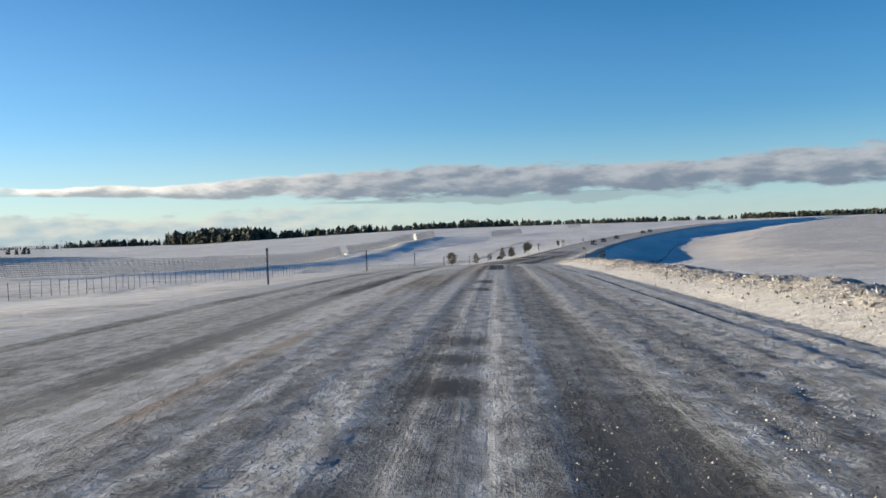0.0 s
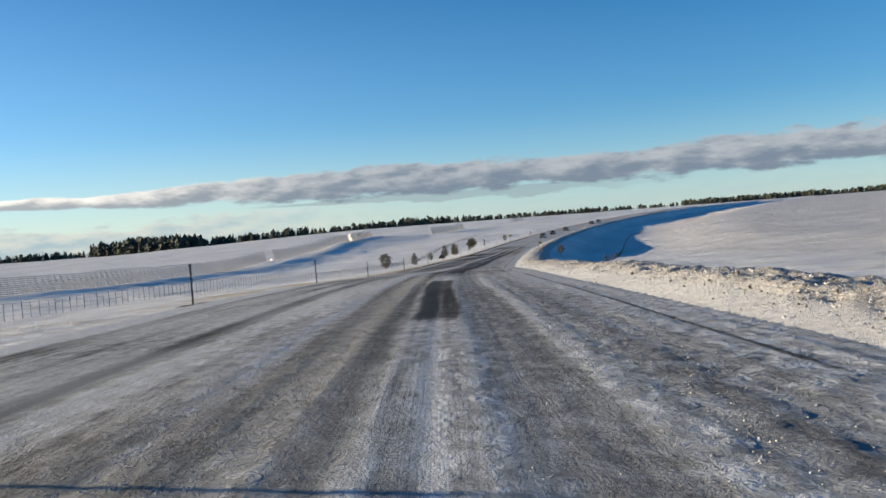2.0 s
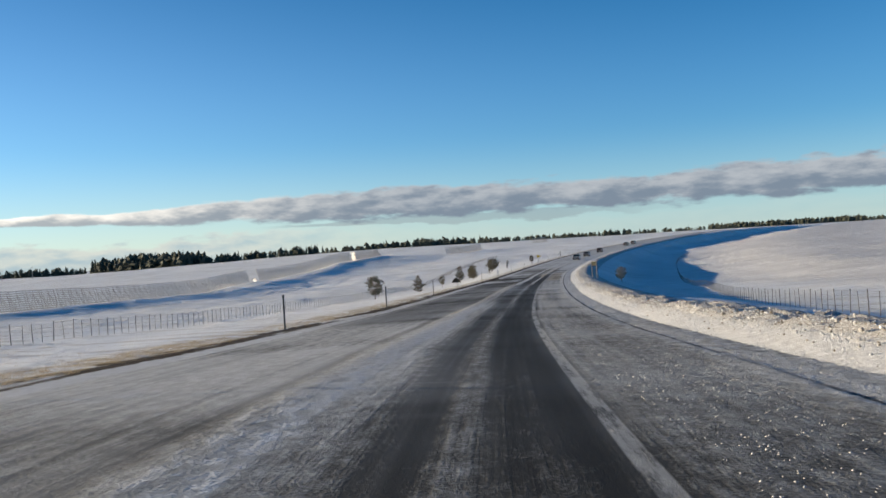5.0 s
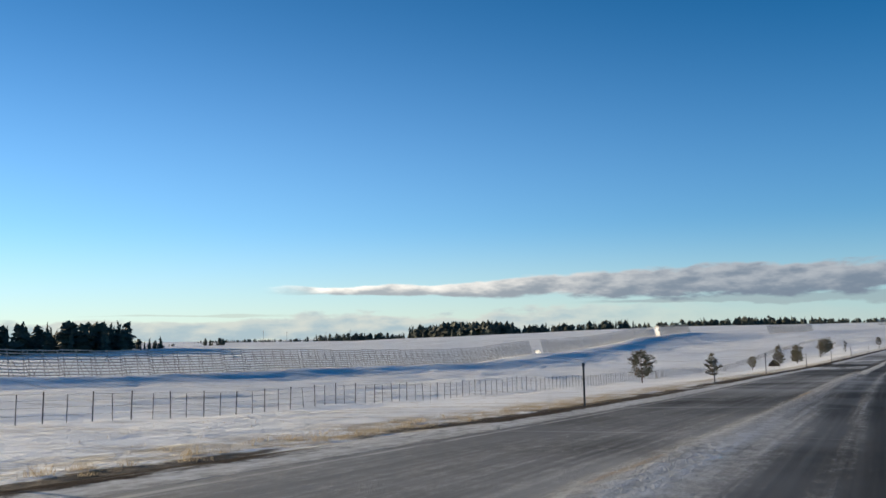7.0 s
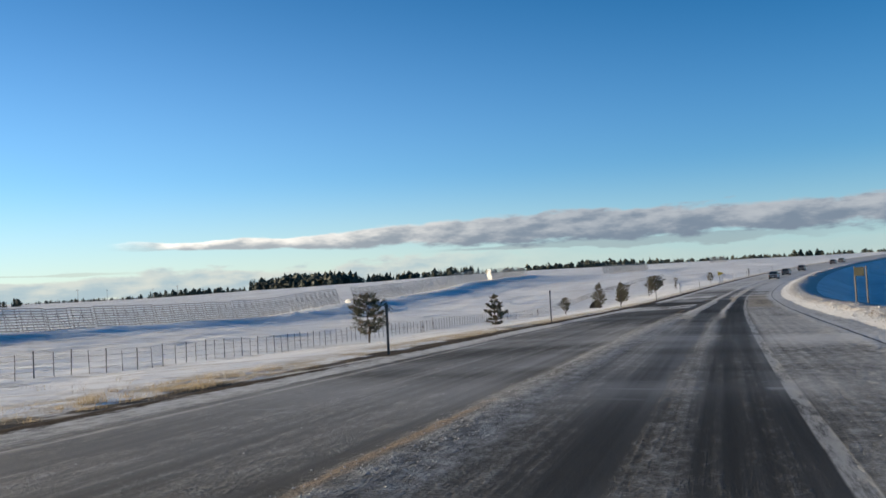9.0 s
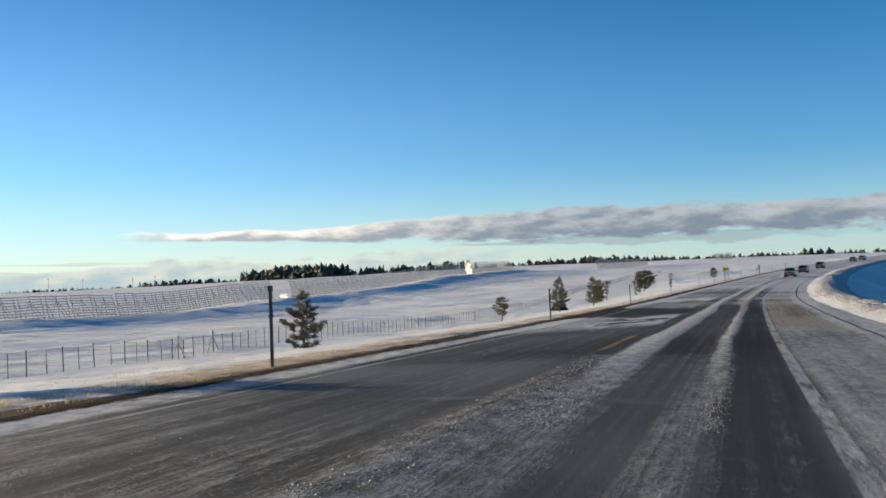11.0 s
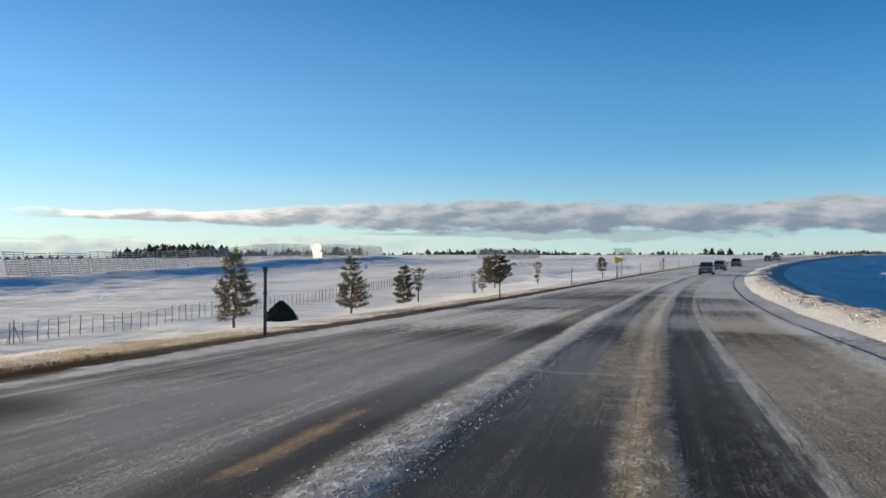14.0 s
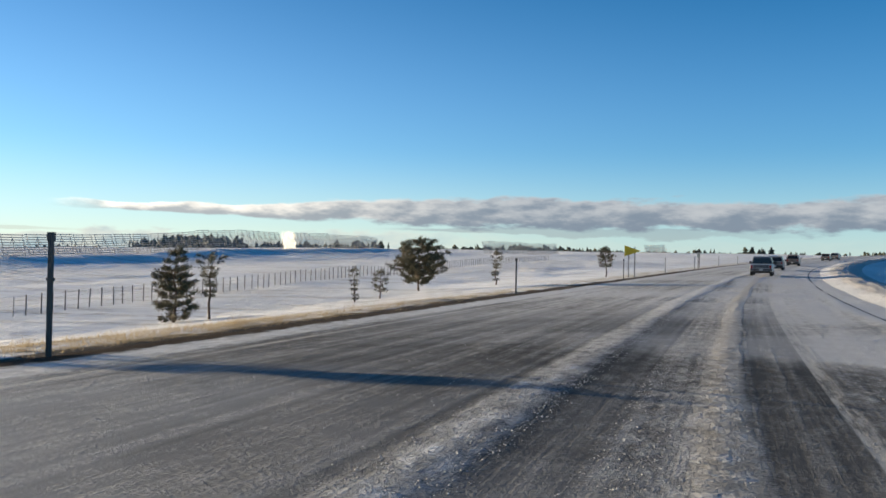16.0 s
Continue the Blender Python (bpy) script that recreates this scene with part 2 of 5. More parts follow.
def field_snow():
    m, n, b = material("field_snow")
    sep = n.node("ShaderNodeSeparateXYZ")
    n.put(n.node("ShaderNodeUVMap", uv_map="metres").outputs[0], sep.inputs[0])
    d = sep.outputs[0]
    c = n.node("ShaderNodeNewGeometry").outputs["Position"]
    wide = n.noise(n.scaled(c, 0.05, 0.02, 0.0), 1.0, 4.0)
    drift = n.noise(n.scaled(c, 0.10, 0.55, 0.0), 1.0, 5.0, 0.6)
    fine = n.noise(n.scaled(c, 1.2, 5.0, 0.0), 1.0, 5.0, 0.65)
    snow = n.mix(n.ramp(wide, 0.35, 0.65), (0.72, 0.735, 0.75), (0.82, 0.835, 0.85))
    # stubble and earth that show through where the wind has scoured
    bare = n.math("MULTIPLY", n.ramp(drift, 0.47, 0.62), n.ramp(fine, 0.40, 0.58))
    snow = n.mix(n.math("MULTIPLY", bare, 0.6), snow, (0.36, 0.31, 0.25))
    # greyer, in uneven patches, far out on the right
    right_grey = n.math("MULTIPLY", n.ramp(d, 26.0, 48.0), n.ramp(n.noise(n.scaled(c, 0.06, 0.25, 0.0), 1.0, 6.0, 0.65), 0.25, 0.75, 0.30, 0.75))
    snow = n.mix(right_grey, snow, (0.45, 0.44, 0.445))
    # dead grass under thin snow on the verge
    tuft = n.noise(n.scaled(c, 0.9, 0.5, 0.0), 1.0, 6.0, 0.7)
    s = sep.outputs[1]
    grown = n.ramp(s, 40.0, 110.0, 0.35, 1.0)
    verge = n.math("MULTIPLY", n.math("MULTIPLY", n.band(d, -8.5, 0.7, 2.0), grown), n.ramp(tuft, 0.40, 0.60))
    snow = n.mix(n.math("MULTIPLY", verge, 0.9), snow, (0.47, 0.40, 0.29))
    uv = n.node("ShaderNodeUVMap", uv_map="metres").outputs[0]
    earth_noise = n.noise(n.scaled(uv, 0.22, 0.055, 0.0), 1.0, 6.0, 0.68)
    gap = n.math("MULTIPLY", n.band(s, 247.0, 4.0, 3.0), -0.08)
    bare_ground = n.math("ADD", n.math("ADD", earth_noise, gap), n.math("ADD", n.ramp(s, 60.0, 110.0, -0.22, 0.0), n.ramp(s, 254.0, 262.0, 0.0, 0.12)))
    ragged = n.math("ADD", d, n.math("MULTIPLY", n.math("SUBTRACT", tuft, 0.5), 2.2))
    earth = n.math("MULTIPLY", n.band(ragged, -7.05, 0.58, 0.35), n.ramp(bare_ground, 0.38, 0.46))
    snow = n.mix(n.math("MULTIPLY", earth, 0.95), snow, n.mix(n.ramp(n.noise(c, 8.0, 5.0, 0.7), 0.35, 0.65), (0.020, 0.015, 0.011), (0.075, 0.053, 0.037)))
    n.put(snow, b.inputs["Base Color"])
    b.inputs["Roughness"].default_value = 0.8
    b.inputs["Specular IOR Level"].default_value = 0.05
    bp = n.node("ShaderNodeBump")
    bp.inputs["Strength"].default_value, bp.inputs["Distance"].default_value = 0.9, 0.40
    rough = n.ramp(n.noise(n.scaled(c, 0.035, 0.05, 0.0), 1.0, 4.0), 0.40, 0.62, 0.35, 1.3)
    lumps = n.noise(n.scaled(c, 0.45, 0.7, 0.0), 1.0, 7.0, 0.66)
    n.put(n.math("ADD", n.math("ADD", n.math("MULTIPLY", drift, 1.0), n.math("MULTIPLY", n.math("MULTIPLY", lumps, rough), 1.9)), n.math("MULTIPLY", fine, 0.3)), bp.inputs["Height"])
    n.put(bp.outputs[0], b.inputs["Normal"])
    return m


def road_surface():
    """Asphalt under packed and blown snow. The sheet carries how thickly the snow lies ("cover"), a pale film for thin
    snow and for snow haze in the air ("film"), sandy snow ("tan") and broken crust ("crust"); the UV map holds metres
    across and along."""
    m, n, b = material("snowy_asphalt")
    uv = n.node("ShaderNodeUVMap", uv_map="metres").outputs[0]
    sep = n.node("ShaderNodeSeparateXYZ")
    n.put(uv, sep.inputs[0])
    d, s = sep.outputs[0], sep.outputs[1]

    def carried(name):
        return n.node("ShaderNodeAttribute", attribute_name=name).outputs["Fac"]

    def off(value, weight):
        return n.math("MULTIPLY", n.math("SUBTRACT", value, 0.5), weight)

    def total(*values):
        return functools.reduce(lambda a, c: n.math("ADD", a, c), values)

    def times(*values):
        return functools.reduce(lambda a, c: n.math("MULTIPLY", a, c), values)

    def rest(value):
        return n.math("SUBTRACT", 1.0, value)

    def skew(x, y):
        """Stretched across the road and slanting with the wind."""
        t = n.node("ShaderNodeMapping")
        n.put(uv, t.inputs["Vector"])
        t.inputs["Rotation"].default_value = (0, 0, 0.10)
        t.inputs["Scale"].default_value = (x, y, 0.0)
        return t.outputs[0]

    clod = n.noise(n.scaled(uv, 4.2, 1.9, 0.0), 1.0, 8.0, 0.74)
    crumb = n.noise(uv, 22.0, 4.0, 0.65)
    lines = n.noise(n.scaled(uv, 6.5, 0.05, 0.0), 1.0, 4.0, 0.6)
    thread = n.noise(n.scaled(uv, 17.0, 0.18, 0.0), 1.0, 4.0, 0.65)
    blot = n.noise(n.scaled(uv, 0.75, 0.12, 0.0), 1.0, 7.0, 0.66, 0.3)
    streak = n.noise(n.scaled(uv, 1.5, 0.022, 0.0), 1.0, 5.0, 0.6)
    crust = carried("crust")
    # how thickly the snow lies
    uneven = total(off(streak, 0.50), off(lines, 0.42), off(thread, 0.28), off(blot, 0.62), off(n.noise(n.scaled(uv, 0.16, 0.035, 0.0), 1.0, 5.0, 0.6), 0.40))
    laid = carried("cover")
    lively = n.ramp(laid, 0.0, 0.34, 0.50, 1.0)
    cover = total(laid, times(uneven, rest(times(crust, 0.55)), lively), times(total(off(clod, 0.85), off(crumb, 0.60)), lively))
    isles = n.ramp(n.noise(n.scaled(uv, 0.55, 0.38, 0.0), 1.0, 8.0, 0.62, 0.6), 0.52, 0.56, 0.40, -0.45)
    cover = total(cover, times(carried("scoured"), isles))
    amount = n.ramp(cover, 0.08, 0.72)
    grain = n.noise(uv, 60.0, 3.0, 0.6)
    asphalt = n.mix(n.ramp(grain, 0.3, 0.7), (0.015, 0.0133, 0.0115), (0.042, 0.038, 0.033))
    asphalt = n.mix(n.ramp(lines, 0.42, 0.72, 0.0, 0.30), asphalt, (0.085, 0.081, 0.075))
    snow = n.mix(n.ramp(clod, 0.35, 0.65), (0.375, 0.40, 0.435), (0.68, 0.725, 0.785))
    tan = carried("tan")
    snow = n.mix(tan, snow, (0.41, 0.355, 0.275))
    colour = n.mix(times(amount, 0.92), asphalt, snow)
    # painted lines, scuffed and partly covered
    worn = n.ramp(n.noise(n.scaled(uv, 5.0, 0.5, 0.0), 1.0, 6.0, 0.75), 0.36, 0.56)
    painted = n.math("MAXIMUM", n.band(d, 3.66, 0.08, 0.03), times(n.band(d, -4.70, 0.07, 0.03), 0.8))
    painted = times(painted, worn, n.ramp(s, 68.0, 92.0, 0.1, 0.9), n.ramp(clod, 0.25, 0.5, 0.7, 1.0), rest(times(tan, 0.8)))
    colour = n.mix(painted, colour, (0.43, 0.425, 0.405))
    # thin snow, and the haze of airborne snow painted on as soft film and ribbons
    veil = n.noise(skew(0.07, 0.10), 1.0, 3.0, 0.5, 0.7)
    weight = carried("film")
    film = times(n.ramp(total(veil, off(streak, 0.34), off(lines, 0.14)), 0.30, 0.66, 0.12, 1.0), weight)
    ribbon = n.noise(skew(0.030, 0.50), 1.0, 4.0, 0.55, 0.4)
    film = n.math("MAXIMUM", film, times(n.ramp(ribbon, 0.57, 0.66, 0.0, 0.50), n.ramp(s, 70.0, 92.0, 0.2, 1.0), n.ramp(veil, 0.35, 0.6), n.ramp(weight, 0.10, 0.26)))
    colour = n.mix(film, colour, n.mix(tan, (0.49, 0.515, 0.54), (0.42, 0.38, 0.32)))
    # sand along the centre line
    sand = n.ramp(total(carried("sand"), off(clod, 1.4), off(thread, 0.5), off(blot, 1.6)), 0.50, 1.15)
    colour = n.mix(times(sand, n.ramp(crumb, 0.3, 0.6, 0.35, 0.8)), colour, (0.34, 0.235, 0.14))
    # shade beside a low ridge near the right shoulder's outer edge, painted as a dark broken line
    furrow_shade = times(n.band(total(d, off(thread, 0.10), off(clod, 0.14)), 6.40, 0.02, 0.06), n.ramp(blot, 0.38, 0.52))
    colour = n.mix(times(furrow_shade, 0.8), colour, (0.045, 0.042, 0.04))
    # bare earth at the outer edge on the left
    earth_noise = n.noise(n.scaled(uv, 0.22, 0.055, 0.0), 1.0, 6.0, 0.68)
    bare_ground = total(earth_noise, n.ramp(s, 60.0, 110.0, -0.22, 0.0), times(n.band(s, 247.0, 4.0, 3.0), -0.08), n.ramp(s, 254.0, 262.0, 0.0, 0.12))
    earth = times(n.ramp(total(d, off(clod, 1.1), off(blot, 0.9)), -6.25, -5.95, 1.0, 0.0), n.ramp(bare_ground, 0.38, 0.46))
    colour = n.mix(times(earth, 0.92), colour, n.mix(n.ramp(crumb, 0.35, 0.65), (0.020, 0.015, 0.011), (0.075, 0.053, 0.037)))
    n.put(colour, b.inputs["Base Color"])
    b.inputs["Roughness"].default_value = 0.75
    n.put(times(n.ramp(amount, 0.0, 0.6, 0.06, 0.02), rest(earth), rest(film)), b.inputs["Specular IOR Level"])

    def cells(scale):
        t = n.node("ShaderNodeTexVoronoi", feature="SMOOTH_F1")
        wobble = n.node("ShaderNodeVectorMath", operation="ADD")
        n.put(uv, wobble.inputs[0])
        push = n.node("ShaderNodeVectorMath", operation="SCALE")
        push.inputs["Scale"].default_value = 0.9 / scale
        tex = n.node("ShaderNodeTexNoise")
        n.put(uv, tex.inputs["Vector"])
        tex.inputs["Scale"].default_value = scale * 0.8
        n.put(tex.outputs["Color"], push.inputs[0])
        n.put(push.outputs[0], wobble.inputs[1])
        n.put(wobble.outputs[0], t.inputs["Vector"])
        t.inputs["Scale"].default_value = scale
        t.inputs["Smoothness"].default_value = 0.3
        return rest(t.outputs["Distance"])

    broken = times(total(times(cells(7.0), 0.9), times(cells(17.0), 0.7)), n.math("ADD", crust, 0.06), n.ramp(clod, 0.30, 0.55))
    # the blocks of a winter tyre's tread pressed into the packed snow
    tread = times(n.band(d, 2.98, 0.22, 0.06), n.ramp(s, 60.0, 80.0, 1.0, 0.0), n.ramp(blot, 0.40, 0.55), n.math("SINE", times(s, 21.0)), n.math("SINE", times(d, 26.0)))
    bp = n.node("ShaderNodeBump")
    bp.inputs["Strength"].default_value, bp.inputs["Distance"].default_value = 1.0, 0.075
    relief = total(times(broken, 0.62), times(clod, 0.55), times(lines, 0.35), times(crumb, 0.45), times(thread, 0.22), times(tread, 0.10))
    n.put(total(times(relief, n.math("ADD", amount, 0.10), rest(film)), times(grain, 0.08), times(earth, crumb, 0.8)), bp.inputs["Height"])
    n.put(bp.outputs[0], b.inputs["Normal"])
    return m


SNOW = field_snow()
ROAD = road_surface()
OLD_WOOD = plain("weathered_wood", (0.36, 0.335, 0.31), 0.85, vary=0.35, scale=3.0)
POST_STEEL = plain("dark_steel", (0.085, 0.075, 0.07), 0.7, 0.2, vary=0.3)
STAKE = plain("dark_stake", (0.045, 0.05, 0.05), 0.6, vary=0.3)
BARK = plain("bark", (0.09, 0.06, 0.045), 0.95, vary=0.4, scale=14.0)
FAR_GREEN = plain("far_needles", (0.050, 0.058, 0.042), 0.9, vary=0.4, scale=0.3)


# ---------------------------------------------------------------- building helpers
def mesh_of(name, verts, faces, mat, smooth_faces=False):
    me = bpy.data.meshes.new(name)
    me.from_pydata(verts, [], faces)
    me.materials.append(mat)
    if smooth_faces:
        me.polygons.foreach_set("use_smooth", [True] * len(me.polygons))
    me.update()
    return me


def part(name, me, parent, label=""):
    ob = new(name, me)
    ob.parent = parent
    return tagged(ob, label)


def grid(xs_rows, name, mat, uv=None):
    """A sheet through rows of points; rows: (n, m, 3)."""
    rows = np.asarray(xs_rows, float)
    n, k = rows.shape[:2]
    me = bpy.data.meshes.new(name)
    a = (np.arange(n - 1)[:, None] * k + np.arange(k - 1)[None]).ravel()
    quads = np.stack([a, a + 1, a + k + 1, a + k], 1)
    me.vertices.add(n * k)
    me.vertices.foreach_set("co", rows.ravel())
    me.loops.add(quads.size)
    me.loops.foreach_set("vertex_index", quads.ravel())
    me.polygons.add(len(quads))
    me.polygons.foreach_set("loop_start", np.arange(len(quads)) * 4)
    me.polygons.foreach_set("use_smooth", np.ones(len(quads), bool))
    me.update(calc_edges=True)
    if uv is not None:
        layer = me.uv_layers.new(name="metres")
        layer.data.foreach_set("uv", np.asarray(uv, float).reshape(-1, 2)[quads.ravel()].ravel())
    me.materials.append(mat)
    return me


def triangles(name, points, faces, mat):
    """One mesh of many small separate lumps."""
    me = bpy.data.meshes.new(name)
    me.vertices.add(len(points))
    me.vertices.foreach_set("co", points.ravel())
    me.loops.add(faces.size)
    me.loops.foreach_set("vertex_index", faces.ravel())
    me.polygons.add(len(faces))
    me.polygons.foreach_set("loop_start", np.arange(len(faces)) * 3)
    me.update(calc_edges=True)
    me.materials.append(mat)
    return me


class Solid:
    """Collects boxes, rods and blades into one mesh."""

    def __init__(self):
        self.v, self.f = [], []

    def box(self, lo, hi, turn=None):
        o = len(self.v)
        for z in (lo[2], hi[2]):
            for x, y in ((lo[0], lo[1]), (hi[0], lo[1]), (hi[0], hi[1]), (lo[0], hi[1])):
                p = Vector((x, y, z))
                self.v.append(tuple(turn @ p if turn else p))
        self.f += [tuple(o + i for i in q) for q in ((3, 2, 1, 0), (4, 5, 6, 7), (0, 1, 5, 4), (1, 2, 6, 5), (2, 3, 7, 6), (3, 0, 4, 7))]
        return self

    def rod(self, a, b, ra, rb, sides=6):
        a, b = Vector(a), Vector(b)
        axis = (b - a).normalized()
        side = axis.orthogonal().normalized()
        other = axis.cross(side)
        o = len(self.v)
        for p, r in ((a, ra), (b, rb)):
            for k in range(sides):
                t = 2 * math.pi * k / sides
                self.v.append(tuple(p + side * (r * math.cos(t)) + other * (r * math.sin(t))))
        for k in range(sides):
            j = (k + 1) % sides
            self.f.append((o + k, o + j, o + sides + j, o + sides + k))
        self.f.append(tuple(o + sides + k for k in range(sides)))
        self.f.append(tuple(o + sides - 1 - k for k in range(sides)))
        return self

    def mesh(self, name, mat, smooth_faces=False):
        return mesh_of(name, self.v, self.f, mat, smooth_faces)


# ---------------------------------------------------------------- how the snow lies on the road
def laid_snow(d, s):
    """For places across (d) and along (s) the road: thickness of the snow, pale film for thin and airborne snow,
    sandiness, crust, and islands.
    """
    d = d + 0.05 * np.sin(s * 0.13) + 0.035 * np.sin(s * 0.31 + 1) + 0.02 * np.sin(s * 0.83)

    def zone(a, z, soft):
        return smooth(s, a, a + soft) * smooth(s, z, z - soft)

    def lane(a, z, soft=0.12):
        return smooth(d, a - soft, a + soft) * smooth(d, z + soft, z - soft)

    # the stretches of the drive: packed snow, swept lanes, a crusted ridge between bare tracks, and snow again
    early = smooth(s, 92, 68)
    late = smooth(s, 184, 206)
    middle = (1 - early) * (1 - late)
    end = smooth(s, 254, 264)
    buried = smooth(s, 292, 312)
    left = smooth(d, -0.3, -0.8)
    ridge = np.maximum(lane(0.34, 1.10 - 0.22 * smooth(s, 232, 244), 0.12) * late * (1 - 0.35 * smooth(s, 262, 280)), lane(-0.30, 0.62, 0.22) * middle * (0.8 - 0.3 * smooth(s, 125, 145)))
    strip = np.maximum(lane(2.32 - 0.07 * smooth(s, 232, 244), 2.64 + 0.08 * smooth(s, 232, 244), 0.09) * late, lane(1.75, 2.4, 0.2) * np.maximum(0.45 * end, 0.8 * zone(242, 266, 6)))
    strip = np.maximum(strip, lane(2.04, 2.42, 0.12) * middle * 0.35)
    shoulder = smooth(d, 3.6, 4.0)
    slant = s + 1.86 * d + 0.8 * np.sin(d * 2.1) + 0.5 * np.sin(s * 1.9)
    swept = smooth(s + 1.5 * np.sin(d * 1.7), 226.0, 229.5) * smooth(slant, 237.5, 234.8) * smooth(d, -0.15, -0.45)
    scoured = zone(213, 231, 5) * smooth(d, -0.1, -0.5) * smooth(d, -3.8, -2.2)
    spots = lane(1.98, 2.62, 0.14) * np.clip(zone(7.3, 8.9, 0.7) + zone(9.5, 10.6, 0.5) + zone(11.1, 12.8, 0.7) + zone(24, 27, 1.2) + zone(29, 33, 1.4), 0, 1)
    dark_bay = lane(2.16, 3.08, 0.09) * zone(47.0, 70, 1.6)
    olive = np.maximum(lane(0.75, 2.02, 0.22) * zone(28, 86, 14), lane(-0.5, 1.0, 0.35) * zone(22, 44, 8))
    track = lane(3.25, 4.15, 0.2) * early
    bands = (0.20 * lane(2.58, 2.70, 0.05) - 0.20 * lane(1.78, 1.98, 0.07) + 0.14 * lane(1.15, 1.65, 0.15) - 0.16 * lane(2.26, 2.34, 0.04) + 0.12 * lane(0.35, 0.65, 0.1)
             - 0.14 * lane(0.80, 0.92, 0.06) + 0.14 * lane(3.02, 3.24, 0.08) - 0.28 * lane(3.05, 4.15, 0.25) * zone(1, 9, 4) + 0.14 * lane(4.25, 4.5, 0.1) - 0.10 * lane(4.9, 5.2, 0.15) + 0.12 * lane(-1.1, -0.4, 0.2)) * early
    ruts = np.maximum(lane(-1.75, -1.2, 0.22), np.maximum(0.6 * lane(-5.0, -4.3, 0.3), 0.5 * lane(-3.2, -2.8, 0.3))) * early
    cover = (0.58 * early + 0.07 * (1 - early) + 0.30 * buried - 0.07 * left * early + 0.10 * left * (1 - early) + 0.24 * left * zone(86, 122, 9) - 0.04 * left * zone(122, 190, 10) - 0.10 * left * zone(186, 216, 8) - 0.10 * left * smooth(s, 270, 278)
             + 0.26 * left * zone(255, 272, 5) + lane(0.3, 1.3, 0.4) * middle * (0.12 + 0.28 * smooth(s, 150, 112)) + 0.60 * ridge + 0.54 * strip
             + 0.09 * end * (1 - shoulder) + 0.28 * shoulder * (1 - early) + 0.26 * smooth(d, 5.7, 6.3) + 0.45 * smooth(d, -4.85, -5.3)
             - 0.42 * spots - 0.46 * dark_bay - 0.14 * olive - 0.18 * track - 0.40 * ruts - 0.9 * swept + bands + 0.34 * zone(211, 230, 4) * smooth(d, -1.8, -2.8))
    film = (0.20 - 0.10 * late * (1 - end) + 0.06 * end + 0.12 * left * (1 - smooth(s, 124, 136)) + 0.06 * left + 0.30 * left * zone(86, 122, 9) + 0.12 * early + 0.36 * shoulder * (1 - early)
            + 0.32 * lane(-0.6, 1.3, 0.5) * middle * smooth(s, 160, 125) + 0.24 * olive + 0.25 * buried + 0.28 * zone(154, 188, 8) + 0.25 * smooth(s, 242, 250) * (1 - left) - 0.10 * left * smooth(s, 270, 278) + 0.34 * left * smooth(slant, 234.5, 238.5))
    film = film * (1 - 0.97 * swept) * (1 - 0.3 * scoured) * (1 - 0.5 * ridge * late) * (1 - 0.6 * dark_bay) * (1 - 0.7 * lane(2.5, 3.45, 0.15) * (1 - early) * (1 - end))
    tan = np.maximum(strip * np.maximum(0.85 * zone(226, 266, 9), 0.5 * end), shoulder * zone(206, 275, 14) * smooth(d, 6.1, 5.4) * 0.75)
    tan = np.maximum(tan, np.maximum(0.5 * olive, 0.10 * (1 - early)))
    crust = np.maximum(np.maximum(ridge, strip), np.maximum(shoulder * (0.5 + 0.5 * smooth(d, 4.0, 4.8)), early * np.maximum(0.6 * lane(0.2, 1.9, 0.3), 0.55 * smooth(d, 2.6, 3.0))))
    sand = lane(-0.30, -0.04, 0.14) * np.clip(sum(zone(a, z, 0.3 * (z - a)) for a, z in ((3, 16), (22, 27), (30, 35), (43, 49), (122, 128), (145, 161), (199, 210), (226, 231), (240, 245), (261, 266), (269, 272))), 0, 1)
    return {"sand": sand, "cover": cover, "film": np.clip(film, 0, 0.9), "tan": tan, "crust": crust, "scoured": scoured}


# ---------------------------------------------------------------- ground and road
def spread(edges):
    return np.concatenate([np.arange(a, b, step) for a, b, step in edges])


ys = spread([(-300, -20, 14), (-20, 420, 1.5), (420, 760, 6), (760, 1500, 30), (1500, 4900, 170)])
ds = spread([(-4500, -800, 185), (-800, -140, 22), (-140, -70, 2.5), (-70, 60, 1.0), (60, 200, 6), (200, 900, 35), (900, 4600, 185)])
gx = ds[None] + (road_x(ys) * (1 - smooth(ys, 800, 1500)))[:, None]
gy = np.repeat(ys[:, None], len(ds), 1)
ground = new("ground", grid(np.stack([gx, gy, land(gx, gy)], -1), "ground", SNOW, np.stack([gx - road_x(gy), gy], -1)))
tagged(ground, "windswept snow-covered rolling fields with scoured bare patches", "ground", kind="structure")

rng = np.random.default_rng(5)
ys = spread([(-40, 0, 1.0), (0, 300, 0.16), (300, 340, 0.6), (340, 760, 2.0)])
ds = spread([(-7.6, -0.5, 0.2), (-0.5, 7.61, 0.09)])
gd = np.repeat(ds[None], len(ys), 0)
gy = np.repeat(ys[:, None], len(ds), 1)
gz = road_z(gy) - 0.02 * np.abs(gd) - 0.10 * smooth(gd, -6.2, -7.6)
later = smooth(gy, 190, 206)
crest = np.exp(-((gd - 0.68) / 0.30) ** 2) * later + 0.7 * np.exp(-((gd - 0.1) / 0.40) ** 2) * smooth(gy, 75, 92) * (1 - later)
inner = np.exp(-((gd - 2.48) / 0.16) ** 2) * later
snowy = smooth(gy, 95, 60)
